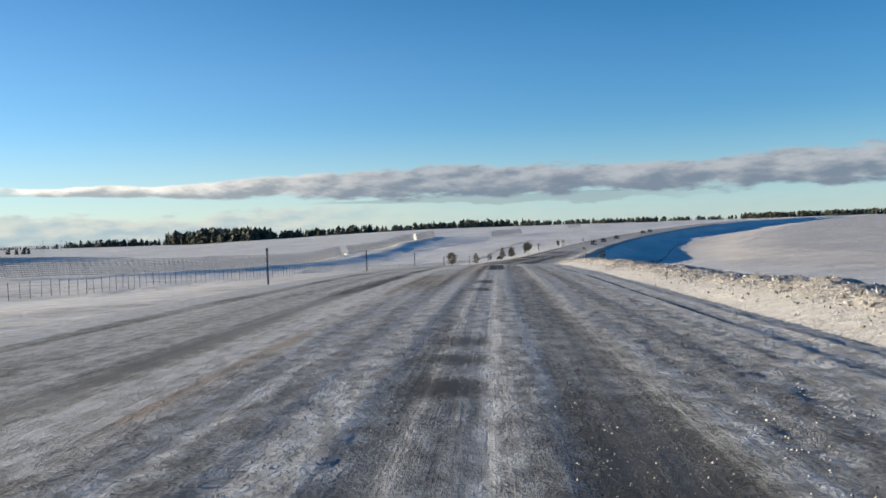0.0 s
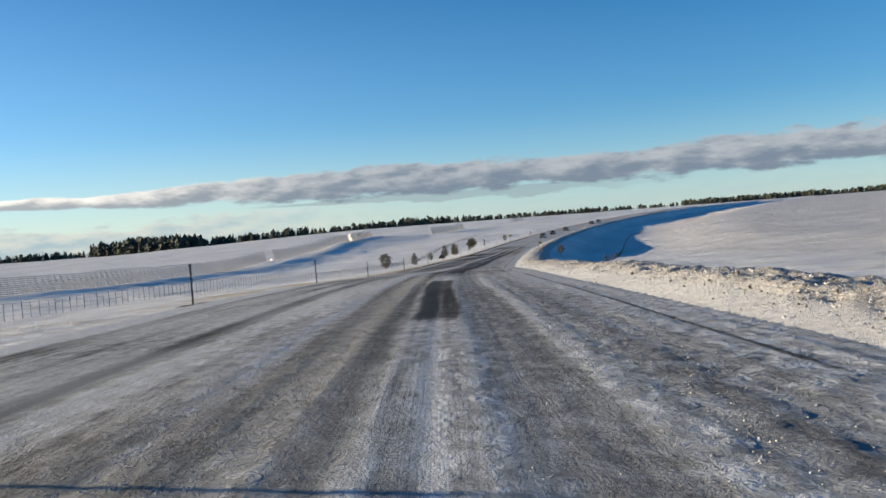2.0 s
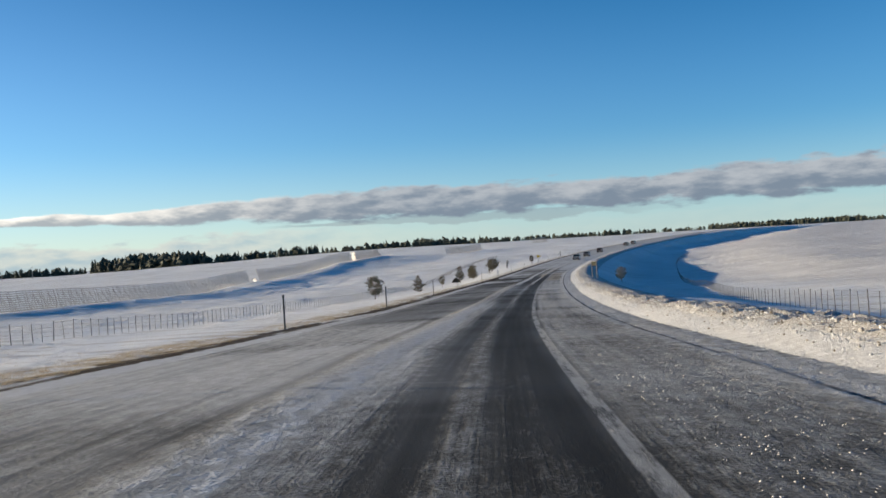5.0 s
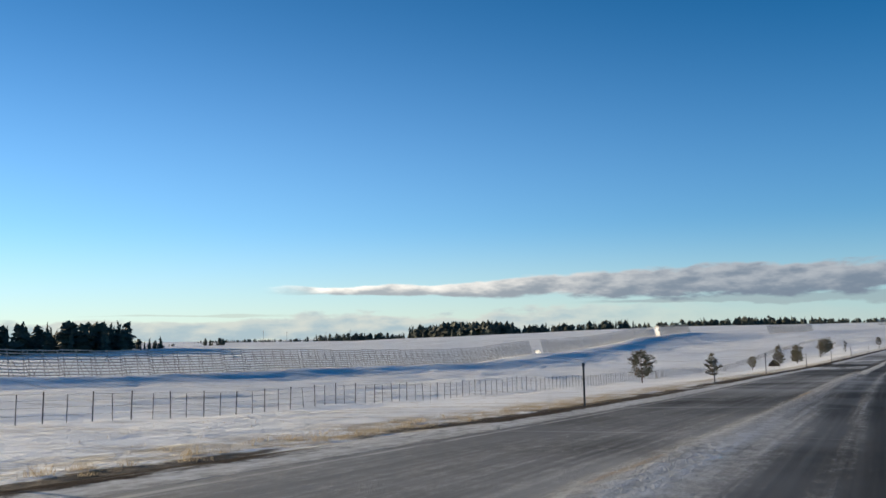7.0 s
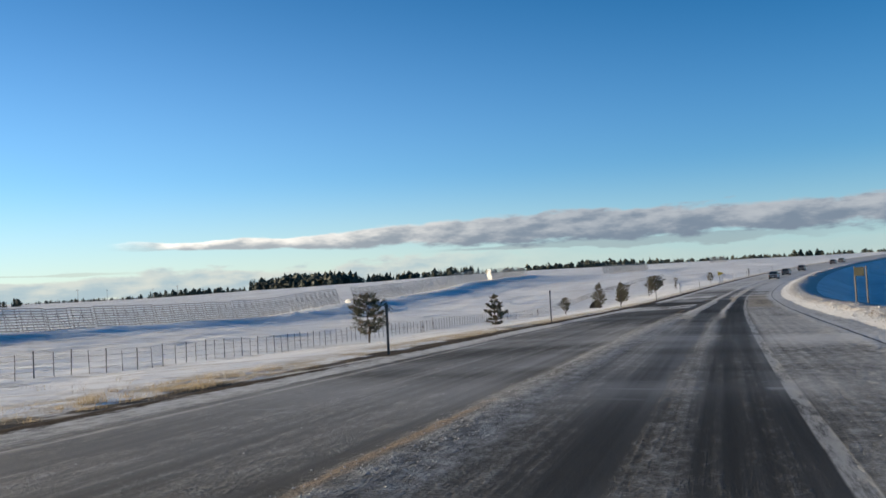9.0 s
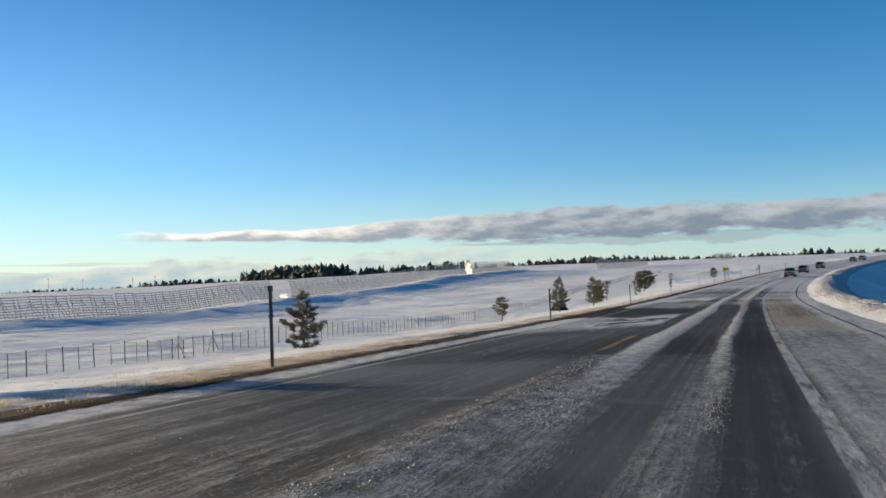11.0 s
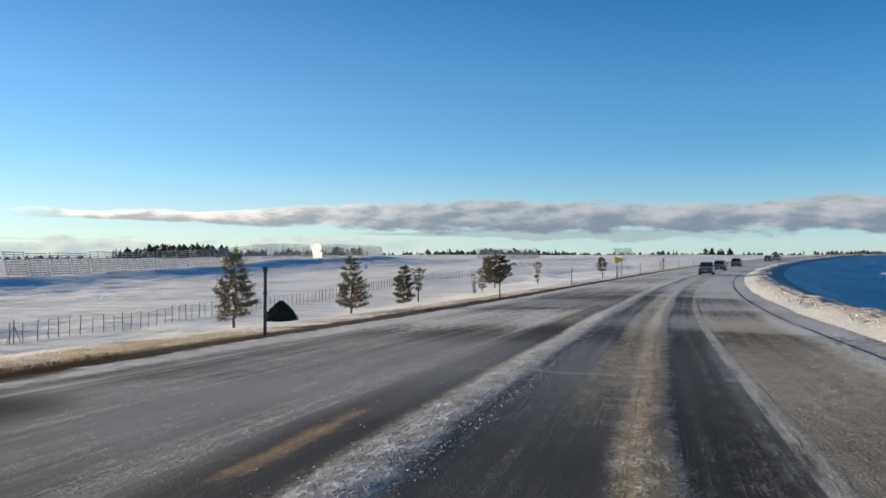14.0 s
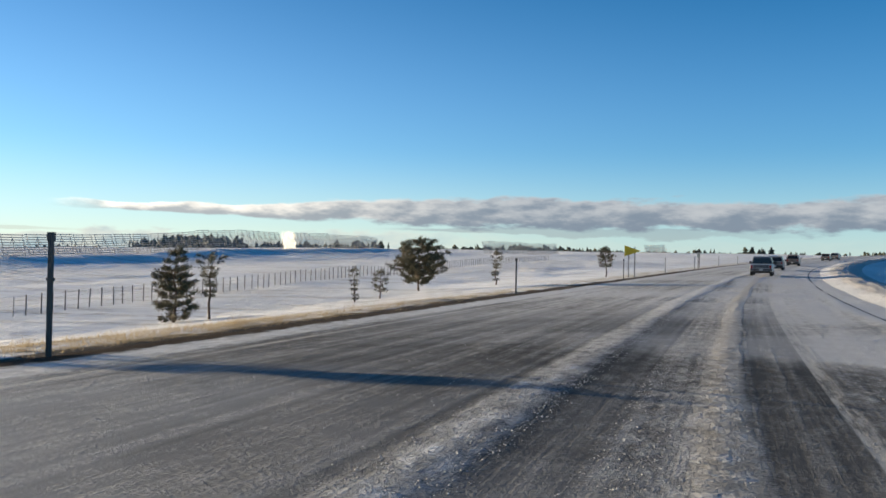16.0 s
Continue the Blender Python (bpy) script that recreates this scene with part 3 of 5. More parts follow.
crusty = 0.05 + crest + 0.6 * inner + smooth(gd, 3.9, 4.7) * 0.7 + snowy * (0.6 * smooth(gd, 0.1, 0.5) * smooth(gd, 2.0, 1.6) + 0.4 * smooth(gd, 2.6, 3.0))
gz = gz + np.abs(rng.normal(0, 0.0065, gz.shape)) * np.clip(crusty, 0, 1.2) * smooth(gy, 330, 290)
gz = gz + 0.012 * crest + 0.006 * inner
# lengthwise ruts pressed into the packed snow
rut = np.sin(gd * 9.0 + 0.6 * np.sin(gy * 0.11)) * 0.5 + np.sin(gd * 21.0 + 0.8 * np.sin(gy * 0.07 + 2)) * 0.3
gz = gz + 0.007 * rut * snowy * smooth(gd, -0.5, 0.2)
gz = gz - 0.014 * np.exp(-((gd - 3.7) / 0.35) ** 2) * snowy
bend = 0.05 * np.sin(gy * 0.31) + 0.04 * np.sin(gy * 0.83 + 1)
gz = gz + 0.012 * smooth(gd + bend, 5.5, 6.25) * smooth(gd + bend, 6.46, 6.32)
# the sharp white edge that the plough's blade left
gz = gz + (0.016 + 0.005 * np.sin(gy * 1.7)) * np.exp(-((gd + 0.5 * bend - 6.88) / 0.13) ** 2) * smooth(gy, 56, 40)
road = new("road", grid(np.stack([gd + road_x(gy), gy, gz], -1), "road", ROAD, np.stack([gd, gy], -1)))
for name, values in laid_snow(gd, gy).items():
    road.data.attributes.new(name, "FLOAT", "POINT").data.foreach_set("value", values.ravel())
tagged(road, "two-lane asphalt highway streaked with packed and blowing snow", "road", kind="structure")

# ---------------------------------------------------------------- snow stakes beside the road
def stake_mesh(h):
    s = Solid().box((-0.03, -0.03, -0.4), (0.03, 0.03, h)).box((-0.045, -0.04, h - 0.12), (0.045, 0.04, h + 0.01))
    s.box((-0.05, -0.034, h * 0.62), (0.05, 0.034, h * 0.62 + 0.05))
    return s.mesh("snow_stake", STAKE)


for x, y, h in ((-13.2, 38.2, 1.62), (-15.1, 66.5, 1.62), (-16.2, 94.8, 1.66), (-16.6, 121.0, 1.58), (-15.7, 145.2, 1.6), (-14.9, 171.4, 1.52), (-14.5, 200.0, 1.9),
                (-12.5, 227.3, 1.7), (-10.6, 256, 1.7), (-8.3, 285.2, 1.83), (-5.3, 313.0, 1.6), (-1.1, 341, 1.6), (2.65, 368, 1.6), (7.2, 396, 1.6), (12.1, 418, 1.5), (17.0, 438.5, 1.5)):
    ob = new("snow_stake", stake_mesh(h))
    ob.location = (x, y, ground_at(x, y))
    tagged(ob, "dark slender snow stake standing beside the road", "marker post", "snow stakes")

# ---------------------------------------------------------------- far woods
def conifers(name, spots, mat, label, tiers=7, points=7, slim=1.0):
    v, f = [], []
    r = random.Random(name)
    for x, y, h in spots:
        z = ground_at(x, y) - 0.3
        round_top = r.random() < 0.45
        wide = h * (r.uniform(0.20, 0.32) if round_top else r.uniform(0.13, 0.24)) * slim
        for k in range(tiers):
            a = k / tiers
            zz, top = z + h * (0.05 + 0.80 * a), z + h * min(1.0, 0.05 + 0.80 * a + 1.7 / tiers)
            rad = wide * (math.sqrt(max(0.05, 1 - (1.5 * a - 0.55) ** 2)) if round_top else (1 - a) ** 0.8) * r.uniform(0.65, 1.25)
            o = len(v)
            n = points
            for i in range(n):
                t = 6.2832 * (i + r.random() * 0.6) / n
                q = rad * r.uniform(0.35, 1.35)
                v.append((x + q * math.cos(t), y + q * math.sin(t), zz + h * r.uniform(-0.06, 0.06)))
            v.append((x + r.uniform(-0.4, 0.4) * wide, y + r.uniform(-0.4, 0.4) * wide, top))
            f += [(o + i, o + (i + 1) % n, o + n) for i in range(n)]
        o = len(v)
        v += [(x - 0.2, y, z), (x + 0.2, y, z), (x, y, z + h * 0.5), (x, y - 0.2, z), (x, y + 0.2, z)]
        f += [(o, o + 1, o + 2), (o + 3, o + 4, o + 2)]
    ob = new(name, mesh_of(name, v, f, mat))
    return tagged(ob, label, "woods", kind="stuff")


def stand(n, az0, az1, dist0, dist1, h0, h1, seed):
    """Trees scattered over a wedge of land as seen from the middle of the drive."""
    r = random.Random(seed)
    out = []
    for _ in range(n):
        a, q = radians(r.uniform(az0, az1)), r.uniform(dist0, dist1)
        big = h0 + (h1 - h0) * r.random() ** 1.6
        out.append((-4 + q * math.sin(a), 120.0 + q * math.cos(a), big))
    return out


def belt(n, ends, deep, h0, h1, seed):
    """Trees scattered along a line between two ends."""
    r = random.Random(seed)
    (xa, ya), (xb, yb) = ends
    out = []
    for _ in range(n):
        u = r.random()
        out.append((xa + (xb - xa) * u + r.uniform(-deep, deep), ya + (yb - ya) * u + r.uniform(-deep, deep), h0 + (h1 - h0) * r.random() ** 1.5))
    return out


conifers("pine_woods", belt(230, ((-335, 960), (-520, 1140)), 18, 13, 21, 1) + belt(90, ((-420, 1040), (-460, 1080)), 12, 17, 23, 11)
         + belt(170, ((-510, 1150), (-690, 1165)), 16, 6, 12, 2) + belt(130, ((-680, 1165), (-900, 1180)), 20, 3, 6, 32) + belt(110, ((-345, 965), (-240, 1100)), 15, 9, 14, 3),
         FAR_GREEN, "dark stand of conifers on the far edge of a snowy field", slim=1.25)
conifers("pine_woods", stand(190, -57, -45.4, 400, 450, 6, 16, 4) + stand(22, -45.4, -43.4, 420, 450, 3, 7.5, 5) + stand(9, -41.0, -39.6, 520, 540, 3, 5.5, 15) + stand(4, -43.2, -41.5, 520, 560, 1.5, 2.5, 25),
         FAR_GREEN, "tall dark pines standing behind the snow fences", 13, 8, 0.95)
conifers("pine_woods", belt(230, ((-330, 1500), (-90, 1530)), 45, 8, 15, 6) + belt(210, ((-90, 1530), (130, 1560)), 45, 7, 11.5, 36) + belt(14, ((-70, 1200), (-30, 1210)), 10, 5, 8, 16) + belt(70, ((-330, 1500), (-90, 1530)), 40, 12, 18, 26), FAR_GREEN, "long low belt of conifers along the skyline", slim=1.3)
conifers("pine_woods", belt(120, ((120, 1300), (260, 1260)), 40, 4, 8, 7) + belt(22, ((84, 1010), (102, 1010)), 6, 3.5, 8, 8)
         + belt(16, ((40, 1000), (62, 1000)), 5, 3, 5.5, 18) + belt(10, ((150, 960), (230, 950)), 5, 3, 5, 19), FAR_GREEN, "conifers on the rise where the road goes over", slim=1.5)
conifers("pine_woods", stand(900, 12, 34, 1250, 1400, 8, 11, 9), FAR_GREEN, "low dark forest edge beyond the wide snowfield", slim=1.3)
for k in range(5):
    a, q = radians((-37, -31.5, -46, -35.5, -33)[k]), (700, 720, 690, 760, 800)[k]
    x, y = -4 + q * math.sin(a), 120 + q * math.cos(a)
    pole = new("utility_pole", Solid().rod((0, 0, -0.5), (0, 0, 10), 0.16, 0.11).box((-1.1, -0.07, 9.0), (1.1, 0.07, 9.2)).mesh("utility_pole", OLD_WOOD))
    pole.location = (x, y, ground_at(x, y))
    tagged(pole, "far wooden utility pole in the snowy field", "utility pole", "utility poles")


# ---------------------------------------------------------------- pines beside the road
def needle_material(name, colour, brown):
    m, n, b = material(name)
    isle = n.node("ShaderNodeNewGeometry").outputs["Random Per Island"]
    spots = n.noise(n.node("ShaderNodeTexCoord").outputs["Object"], 1.6, 3.0)
    green = n.mix(isle, tuple(v * 0.55 for v in colour), tuple(v * 1.5 for v in colour))
    green = n.mix(n.math("MULTIPLY", n.ramp(spots, 0.52, 0.66), brown), green, (0.19, 0.095, 0.035))
    n.put(green, b.inputs["Base Color"])
    b.inputs["Roughness"].default_value = 0.55
    return m


NEEDLES = needle_material("pine_needles", (0.076, 0.068, 0.032), 0.5)
RUSTY_NEEDLES = needle_material("rusty_needles", (0.055, 0.055, 0.024), 0.95)
DARK_BRUSH = needle_material("dark_brush", (0.035, 0.024, 0.016), 0.1)
DRY_GRASS = needle_material("dry_grass", (0.35, 0.285, 0.19), 0.1)
glow_through = Nodes(DRY_GRASS.node_tree, False)
leaf = glow_through.node("ShaderNodeBsdfTranslucent")
leaf.inputs[0].default_value = (0.38, 0.31, 0.21, 1)
both = glow_through.node("ShaderNodeMixShader")
both.inputs[0].default_value = 0.3
glow_through.put(DRY_GRASS.node_tree.nodes["Principled BSDF"].outputs[0], both.inputs[1])
glow_through.put(leaf.outputs[0], both.inputs[2])
glow_through.put(both.outputs[0], DRY_GRASS.node_tree.nodes["Material Output"].inputs[0])


def pine(h, width, clear, seed, shape="cone", dense=1.0, needles=NEEDLES, label="", lean=0.0):
    """A young pine: a bent trunk, whorls of limbs and tufts of needles at their outer ends."""
    r = random.Random(seed)
    root = new("pine_tree")
    wood, limbs = Solid(), Solid()
    bends = [Vector((0, 0, -0.25))]
    for k in range(1, 9):
        a = k / 8
        bends.append(Vector((r.uniform(-0.03, 0.03) * h + lean * a * h, r.uniform(-0.03, 0.03) * h, h * a * 0.97)))
    thick = 0.013 * h + 0.028
    for k in range(8):
        wood.rod(bends[k], bends[k + 1], thick * (1 - k / 8.6), thick * (1 - (k + 1) / 8.6), 7)

    def on_trunk(z):
        k = min(7, max(0, int(z / (h * 0.97) * 8)))
        u = (z - bends[k].z) / max(1e-6, bends[k + 1].z - bends[k].z)
        return bends[k].lerp(bends[k + 1], min(1, max(0, u)))

    v, f = [], []

    def tuft(c, out, size):
        for _ in range(int(30 * dense)):
            way = Vector((r.gauss(0, 1), r.gauss(0, 1), r.gauss(0, 0.8) + 0.35)).normalized() * 0.85 + out * 0.55
            way.normalize()
            start = c + Vector((r.gauss(0, 1), r.gauss(0, 1), r.gauss(0, 0.7))) * size * 0.42
            tip = start + way * size * r.uniform(0.6, 1.25)
            side = way.cross(Vector((r.gauss(0, 1), r.gauss(0, 1), r.gauss(0, 1)))).normalized() * size * 0.085
            o = len(v)
            v.extend((tuple(start + side), tuple(start - side), tuple(tip)))
            f.append((o, o + 1, o + 2))

    rows = max(7, int(h * 3.4))
    for k in range(rows):
        a = (k + r.uniform(-0.2, 0.2)) / rows
        z = h * (clear + (0.97 - clear) * max(0, min(1, a)))
        if shape == "cone":
            reach = (1 - a) ** 0.66 * (0.66 + 0.34 * min(1, a * 4))
        elif shape == "round":
            reach = math.sqrt(max(0.10, 1 - (2 * a - 0.80) ** 2 * 0.85))
        else:
            reach = 0.35 + 0.65 * max(0, a - 0.35) / 0.65 * (1 if a < 0.92 else 0.6)
        reach *= width / 2 * r.uniform(0.85, 1.12)
        count = r.randint(5, 8) if shape != "tuft" else r.randint(2, 5)
        first_way = r.uniform(0, 6.2832)
        for q in range(count):
            t = first_way + 6.2832 * (q + r.uniform(-0.35, 0.35)) / count
            far = reach * r.uniform(0.62, 1.12)
            rise = r.uniform(0.10, 0.40) * far
            a0 = on_trunk(z + r.gauss(0, 0.012) * h)
            a1 = a0 + Vector((math.cos(t) * far, math.sin(t) * far, rise))
            mid = a0.lerp(a1, 0.5) - Vector((0, 0, 0.10 * far))
            limbs.rod(a0, mid, 0.010 + 0.005 * h * far, 0.009, 4).rod(mid, a1, 0.009, 0.004, 4)
            out = (a1 - a0).normalized()
            size = 0.070 + 0.028 * h
            n = max(2, int(far / 0.13))
            for j in range(n):
                u = 1.0 - 0.60 * j / n
                at = a0.lerp(mid, u * 2) if u < 0.5 else mid.lerp(a1, u * 2 - 1)
                tuft(at + Vector((r.gauss(0, 0.07), r.gauss(0, 0.07), r.gauss(0, 0.03))) * far, out, size * r.uniform(0.7, 1.15))
    for j in range(4):
        tuft(on_trunk(h * (0.88 + 0.03 * j)), Vector((0, 0, 1)), 0.07 + 0.03 * h)
    part("trunk", wood.mesh("trunk", BARK, True), root)
    tagged(part("limbs", limbs.mesh("limbs", BARK), root), kind="stuff")
    part("crown", mesh_of("crown", v, f, needles), root)
    return tagged(root, label, "tree", "roadside pines")


def plant(x, y, *args, **kw):
    ob = pine(*args, **kw)
    ob.location = (x, y, ground_at(x, y))


plant(-25.2, 197.0, 3.1, 2.3, 0.18, 11, "round", 0.9, RUSTY_NEEDLES, "young pine with rusty brown needles beside a stake")
plant(-21.8, 217.2, 2.5, 2.3, 0.03, 12, "cone", 1.9, label="dense bushy young pine in dry roadside grass")
plant(-21.8, 257.4, 2.2, 1.35, 0.28, 33, "round", 1.5, label="small round-topped pine with a bare lower trunk")
plant(-19.3, 274.3, 3.75, 2.35, 0.17, 14, "cone", 0.85, label="open-branched young pine on the road verge")
plant(-17.2, 286.1, 3.5, 2.5, 0.10, 15, "cone", 0.85, label="tall layered young pine on the road verge")
plant(-19.0, 307.8, 3.2, 2.5, 0.05, 17, "cone", 1.6, label="full young pine leaning with the wind", lean=0.04)
plant(-17.9, 308.9, 2.9, 1.3, 0.34, 18, "tuft", 0.9, label="thin pine with a bare trunk and sparse top")
plant(-14.6, 318.6, 1.9, 0.9, 0.10, 19, "tuft", 0.8, label="sparse small pine in blowing snow")
plant(-14.4, 322.5, 1.7, 1.0, 0.25, 20, "round", 0.7, label="small leaning pine sapling", lean=0.05)
plant(-14.0, 330.2, 3.55, 3.6, 0.15, 21, "round", 1.5, label="broad round-crowned pine beside the road")
plant(-10.0, 336.9, 2.5, 1.3, 0.15, 22, "tuft", 0.9, label="slender pine with tufted top")
plant(-2.8, 352.0, 2.7, 1.5, 0.35, 23, "round", 0.9, RUSTY_NEEDLES, "small pine with browned lower needles beside a sign")
plant(8.6, 214.0, 2.3, 1.6, 0.25, 24, "round", 0.9, RUSTY_NEEDLES, "rusty brown young pine beyond the snowbank")

# brush heap at the foot of a pine
r = random.Random(77)
v, f = [], []
for k in range(2600):
    t, a = r.uniform(0, 6.2832), r.random() ** 0.8
    q = (1 - a ** 1.7) * 0.92 * r.uniform(0.75, 1.0) + 0.05
    c = Vector((q * math.cos(t), q * math.sin(t), a * 1.05))
    way = Vector((r.gauss(0, 1), r.gauss(0, 1), r.gauss(0, 1))).normalized()
    side = way.orthogonal().normalized() * 0.03
    o = len(v)
    v += [tuple(c + side - way * 0.14), tuple(c - side - way * 0.14), tuple(c + way * 0.16)]
    f.append((o, o + 1, o + 2))
s = Solid().rod((0, 0, -0.3), (0.02, 0, 0.45), 0.84, 0.68, 9).rod((0.02, 0, 0.45), (0.05, 0, 0.78), 0.68, 0.38, 9).rod((0.05, 0, 0.78), (0.08, 0, 0.97), 0.38, 0.08, 9)
o = len(v)
v += s.v
f += [tuple(o + i for i in q) for q in s.f]
heap = new("dead_bush", mesh_of("dead_bush", v, f, DARK_BRUSH))
heap.location = (-21.0, 284.8, ground_at(-21.0, 284.8))
tagged(heap, "dark brown cone-shaped dead bush on the verge", "bush")


# ---------------------------------------------------------------- dry grass along the left verge
def grass(name, y0, y1, n, seed, d0, d1, label):
    r = random.Random(seed)
    v, f = [], []
    for _ in range(n):
        y = r.uniform(y0, y1)
        if math.sin(y * 0.35) + math.sin(y * 0.13 + 1) + r.gauss(0, 0.6) < 0.1:
            continue
        d = d0 + (d1 - d0) * r.random() ** 1.3
        x = float(road_x(y)) + d
        z = ground_at(x, y)
        for _ in range(9):
            h = r.uniform(0.04, 0.14)
            lean = Vector((r.gauss(0.35, 0.5), r.gauss(-0.1, 0.4), 1.0)).normalized() * h
            c = Vector((x + r.gauss(0, 0.10), y + r.gauss(0, 0.10), z - 0.03))
            o = len(v)
            v += [tuple(c + Vector((0, 0.008, 0))), tuple(c - Vector((0, 0.008, 0))), tuple(c + lean)]
            f.append((o, o + 1, o + 2))
    return tagged(new(name, mesh_of(name, v, f, DRY_GRASS)), label, "grass", kind="stuff")


grass("dry_grass", 70, 330, 20000, 41, -7.4, -9.6, "tan dry grass tufts in blown snow beside the road")
r = random.Random(43)
v, f = [], []
for _ in range(560):
    y = 85 + 250 * r.random() ** 0.8
    if math.sin(y * 0.21) + math.sin(y * 0.083 + 2) + r.gauss(0, 0.7) < -0.5:
        continue
    d = r.gauss(-8.2, 0.45)
    x = float(road_x(y)) + d
    z = ground_at(x, y)
    big = r.uniform(0.5, 1.2)
    for _ in range(60):
        out = Vector((r.gauss(0.25, 0.55), r.gauss(0, 0.5), 1.0)).normalized() * r.uniform(0.10, 0.30) * big
        c = Vector((x + r.gauss(0, 0.10) * big, y + r.gauss(0, 0.13) * big, z - 0.04))
        o = len(v)
        v += [tuple(c + Vector((0, 0.007, 0))), tuple(c - Vector((0, 0.007, 0))), tuple(c + out)]
        f.append((o, o + 1, o + 2))
tagged(new("grass_tussocks", mesh_of("grass_tussocks", v, f, DRY_GRASS)), "golden dead grass tussocks at the pavement edge", "grass", kind="stuff")
grass("dry_grass", 40, 420, 2600, 42, -10.5, -18.0, "thin scattered dry grass on the snowy bank")


# ---------------------------------------------------------------- wire fences
def wire_fence(name, along, y0, y1, step, h, label, seed):
    """Posts of uneven lean on one line, with four strands; the far end of the line is joined."""
    r = random.Random(seed)
    root = new(name)
    posts = [Solid().box((-0.014, -0.014, -0.3), (0.014, 0.014, h)).box((-0.019, -0.019, h - 0.05), (0.019, 0.019, h - 0.02)).mesh("post", POST_STEEL),
             Solid().box((-0.010, -0.010, -0.2), (0.010, 0.010, h * 0.92)).mesh("stay", POST_STEEL)]
    tops, rest, count = [], Solid(), 0
    y = y0
    while y < y1:
        x = along(y)
        z = ground_at(x, y)
        tops.append((x, y, z))
        m = pose(x, y, z, r.gauss(0, 1.1), r.gauss(0, 1.1), 0)
        big = count % 2 == 0
        if count < 298:
            ob = part("post" if big else "stay", posts[0 if big else 1], root)
            ob.matrix_basis = m
        else:
            rest.box((-0.02, -0.02, -0.3), (0.02, 0.02, h), m)
        count += 1
        y += step * r.uniform(0.85, 1.15)
    wires = Solid()
    for a, b_ in zip(tops[::4], tops[4::4]):
        for q in (0.25, 0.5, 0.72, 0.92):
            wires.rod(Vector(a) + Vector((0, 0, h * q)), Vector(b_) + Vector((0, 0, h * q)), 0.004, 0.004, 3)
    part("wires", wires.mesh("wires", POST_STEEL), root, "thin rusty wire strands")
    if rest.v:
        tagged(part("far_posts", rest.mesh("far_posts", POST_STEEL), root), kind="stuff")
    return tagged(root, label, "fence")


fence_left = curve_through([(60, -29.5), (130, -28.8), (200, -28.2), (270, -27.5), (310, -27), (360, -24), (450, -12), (520, 4)])
fence_right = curve_through([(60, 1), (118, 7), (150, 10.5), (200, 18), (300, 32), (390, 47.5), (520, 88)])
wire_fence("wire_fence", fence_left, 42, 430, 0.9, 0.95, "low wire field fence with thin dark posts in snow", 51)
wire_fence("wire_fence", fence_right, 105, 430, 1.3, 0.95, "wire fence along the snowfield beyond the ditch", 52)
for x, y in ((-28.0, 217.0), (-28.0, 220.0), (-27.5, 270.0)):
    z = ground_at(x, y)
    brace = new("fence_brace")
    brace.location = (x, y, z)
    part("post", Solid().rod((0, 0, -0.3), (0, 0, 1.05), 0.035, 0.03, 7).mesh("post", OLD_WOOD), brace)
    part("strut", Solid().rod((0, -0.55, -0.05), (0, -0.03, 0.75), 0.02, 0.02, 6).mesh("strut", OLD_WOOD), brace)
    part("strut", Solid().rod((0, 0.55, -0.05), (0, 0.03, 0.75), 0.02, 0.02, 6).mesh("strut", OLD_WOOD), brace)
    tagged(brace, "braced wooden corner post in the field fence", "fence brace", "fence braces")


# ---------------------------------------------------------------- slatted snow fences
def snow_fence_panel(length=4.8, h=3.65):
    root = new("snow_fence_panel")
    lean = 0.26
    slat = Solid().box((-0.012, -length / 2, -0.06), (0.012, length / 2, 0.06)).mesh("slat", OLD_WOOD)
    for k in range(10):
        z = 0.36 + (h - 0.44) * k / 9
        ob = part("slat", slat, root)
        ob.location = (-lean * z - 0.05, 0, z)
        ob.rotation_euler = (0, -math.atan(lean), 0)
    for y in (-length * 0.42, 0, length * 0.42):
        part("post", Solid().rod((0, y, -0.3), (-lean * h, y, h), 0.042, 0.04, 5).mesh("post", OLD_WOOD), root)
        part("brace", Solid().rod((1.15, y, -0.25), (-lean * h * 0.72, y, h * 0.72), 0.035, 0.035, 5).mesh("brace", OLD_WOOD), root)
    for a, b_ in ((-0.42, 0.0), (0.42, 0.0)):
        part("cross_brace", Solid().rod((0.05, a * length, 0.15), (-lean * h * 0.85, b_ * length, h * 0.85), 0.03, 0.03, 4).mesh("cross_brace", OLD_WOOD), root)
    return tagged(root, "tall weathered wooden snow fence panel with horizontal slats", "snow fence", "snow fence panels")


first = snow_fence_panel()
placed = []
rf = random.Random(9)
for (xa, ya), (xb, yb) in (((-93, 118), (-90, 232)), ((-90, 232), (-88, 344.5)), ((-86.5, 349.5), (-79, 463)), ((-79, 471), (-79, 541)), ((-42.5, 521), (-28, 592)),
                           ((3, 690), (13, 716))):
    far = math.hypot(xb - xa, yb - ya)
    n = max(1, round(far / 4.85))
    turn = math.degrees(math.atan2(yb - ya, xb - xa)) - 90
    for k in range(n):
        u = (k + 0.5) / n
        x, y = xa + (xb - xa) * u, ya + (yb - ya) * u
        slope = (ground_at(x, y + 2) - ground_at(x, y - 2)) / 4
        placed.append(pose(x, y, ground_at(x, y) + rf.choice((-0.06, 0.0, 0.02, 0.10)), math.degrees(math.atan(slope)), rf.uniform(-0.8, 0.8), turn))
first.matrix_basis = placed[0]
for m in placed[1:]:
    copy_thing(first, m)

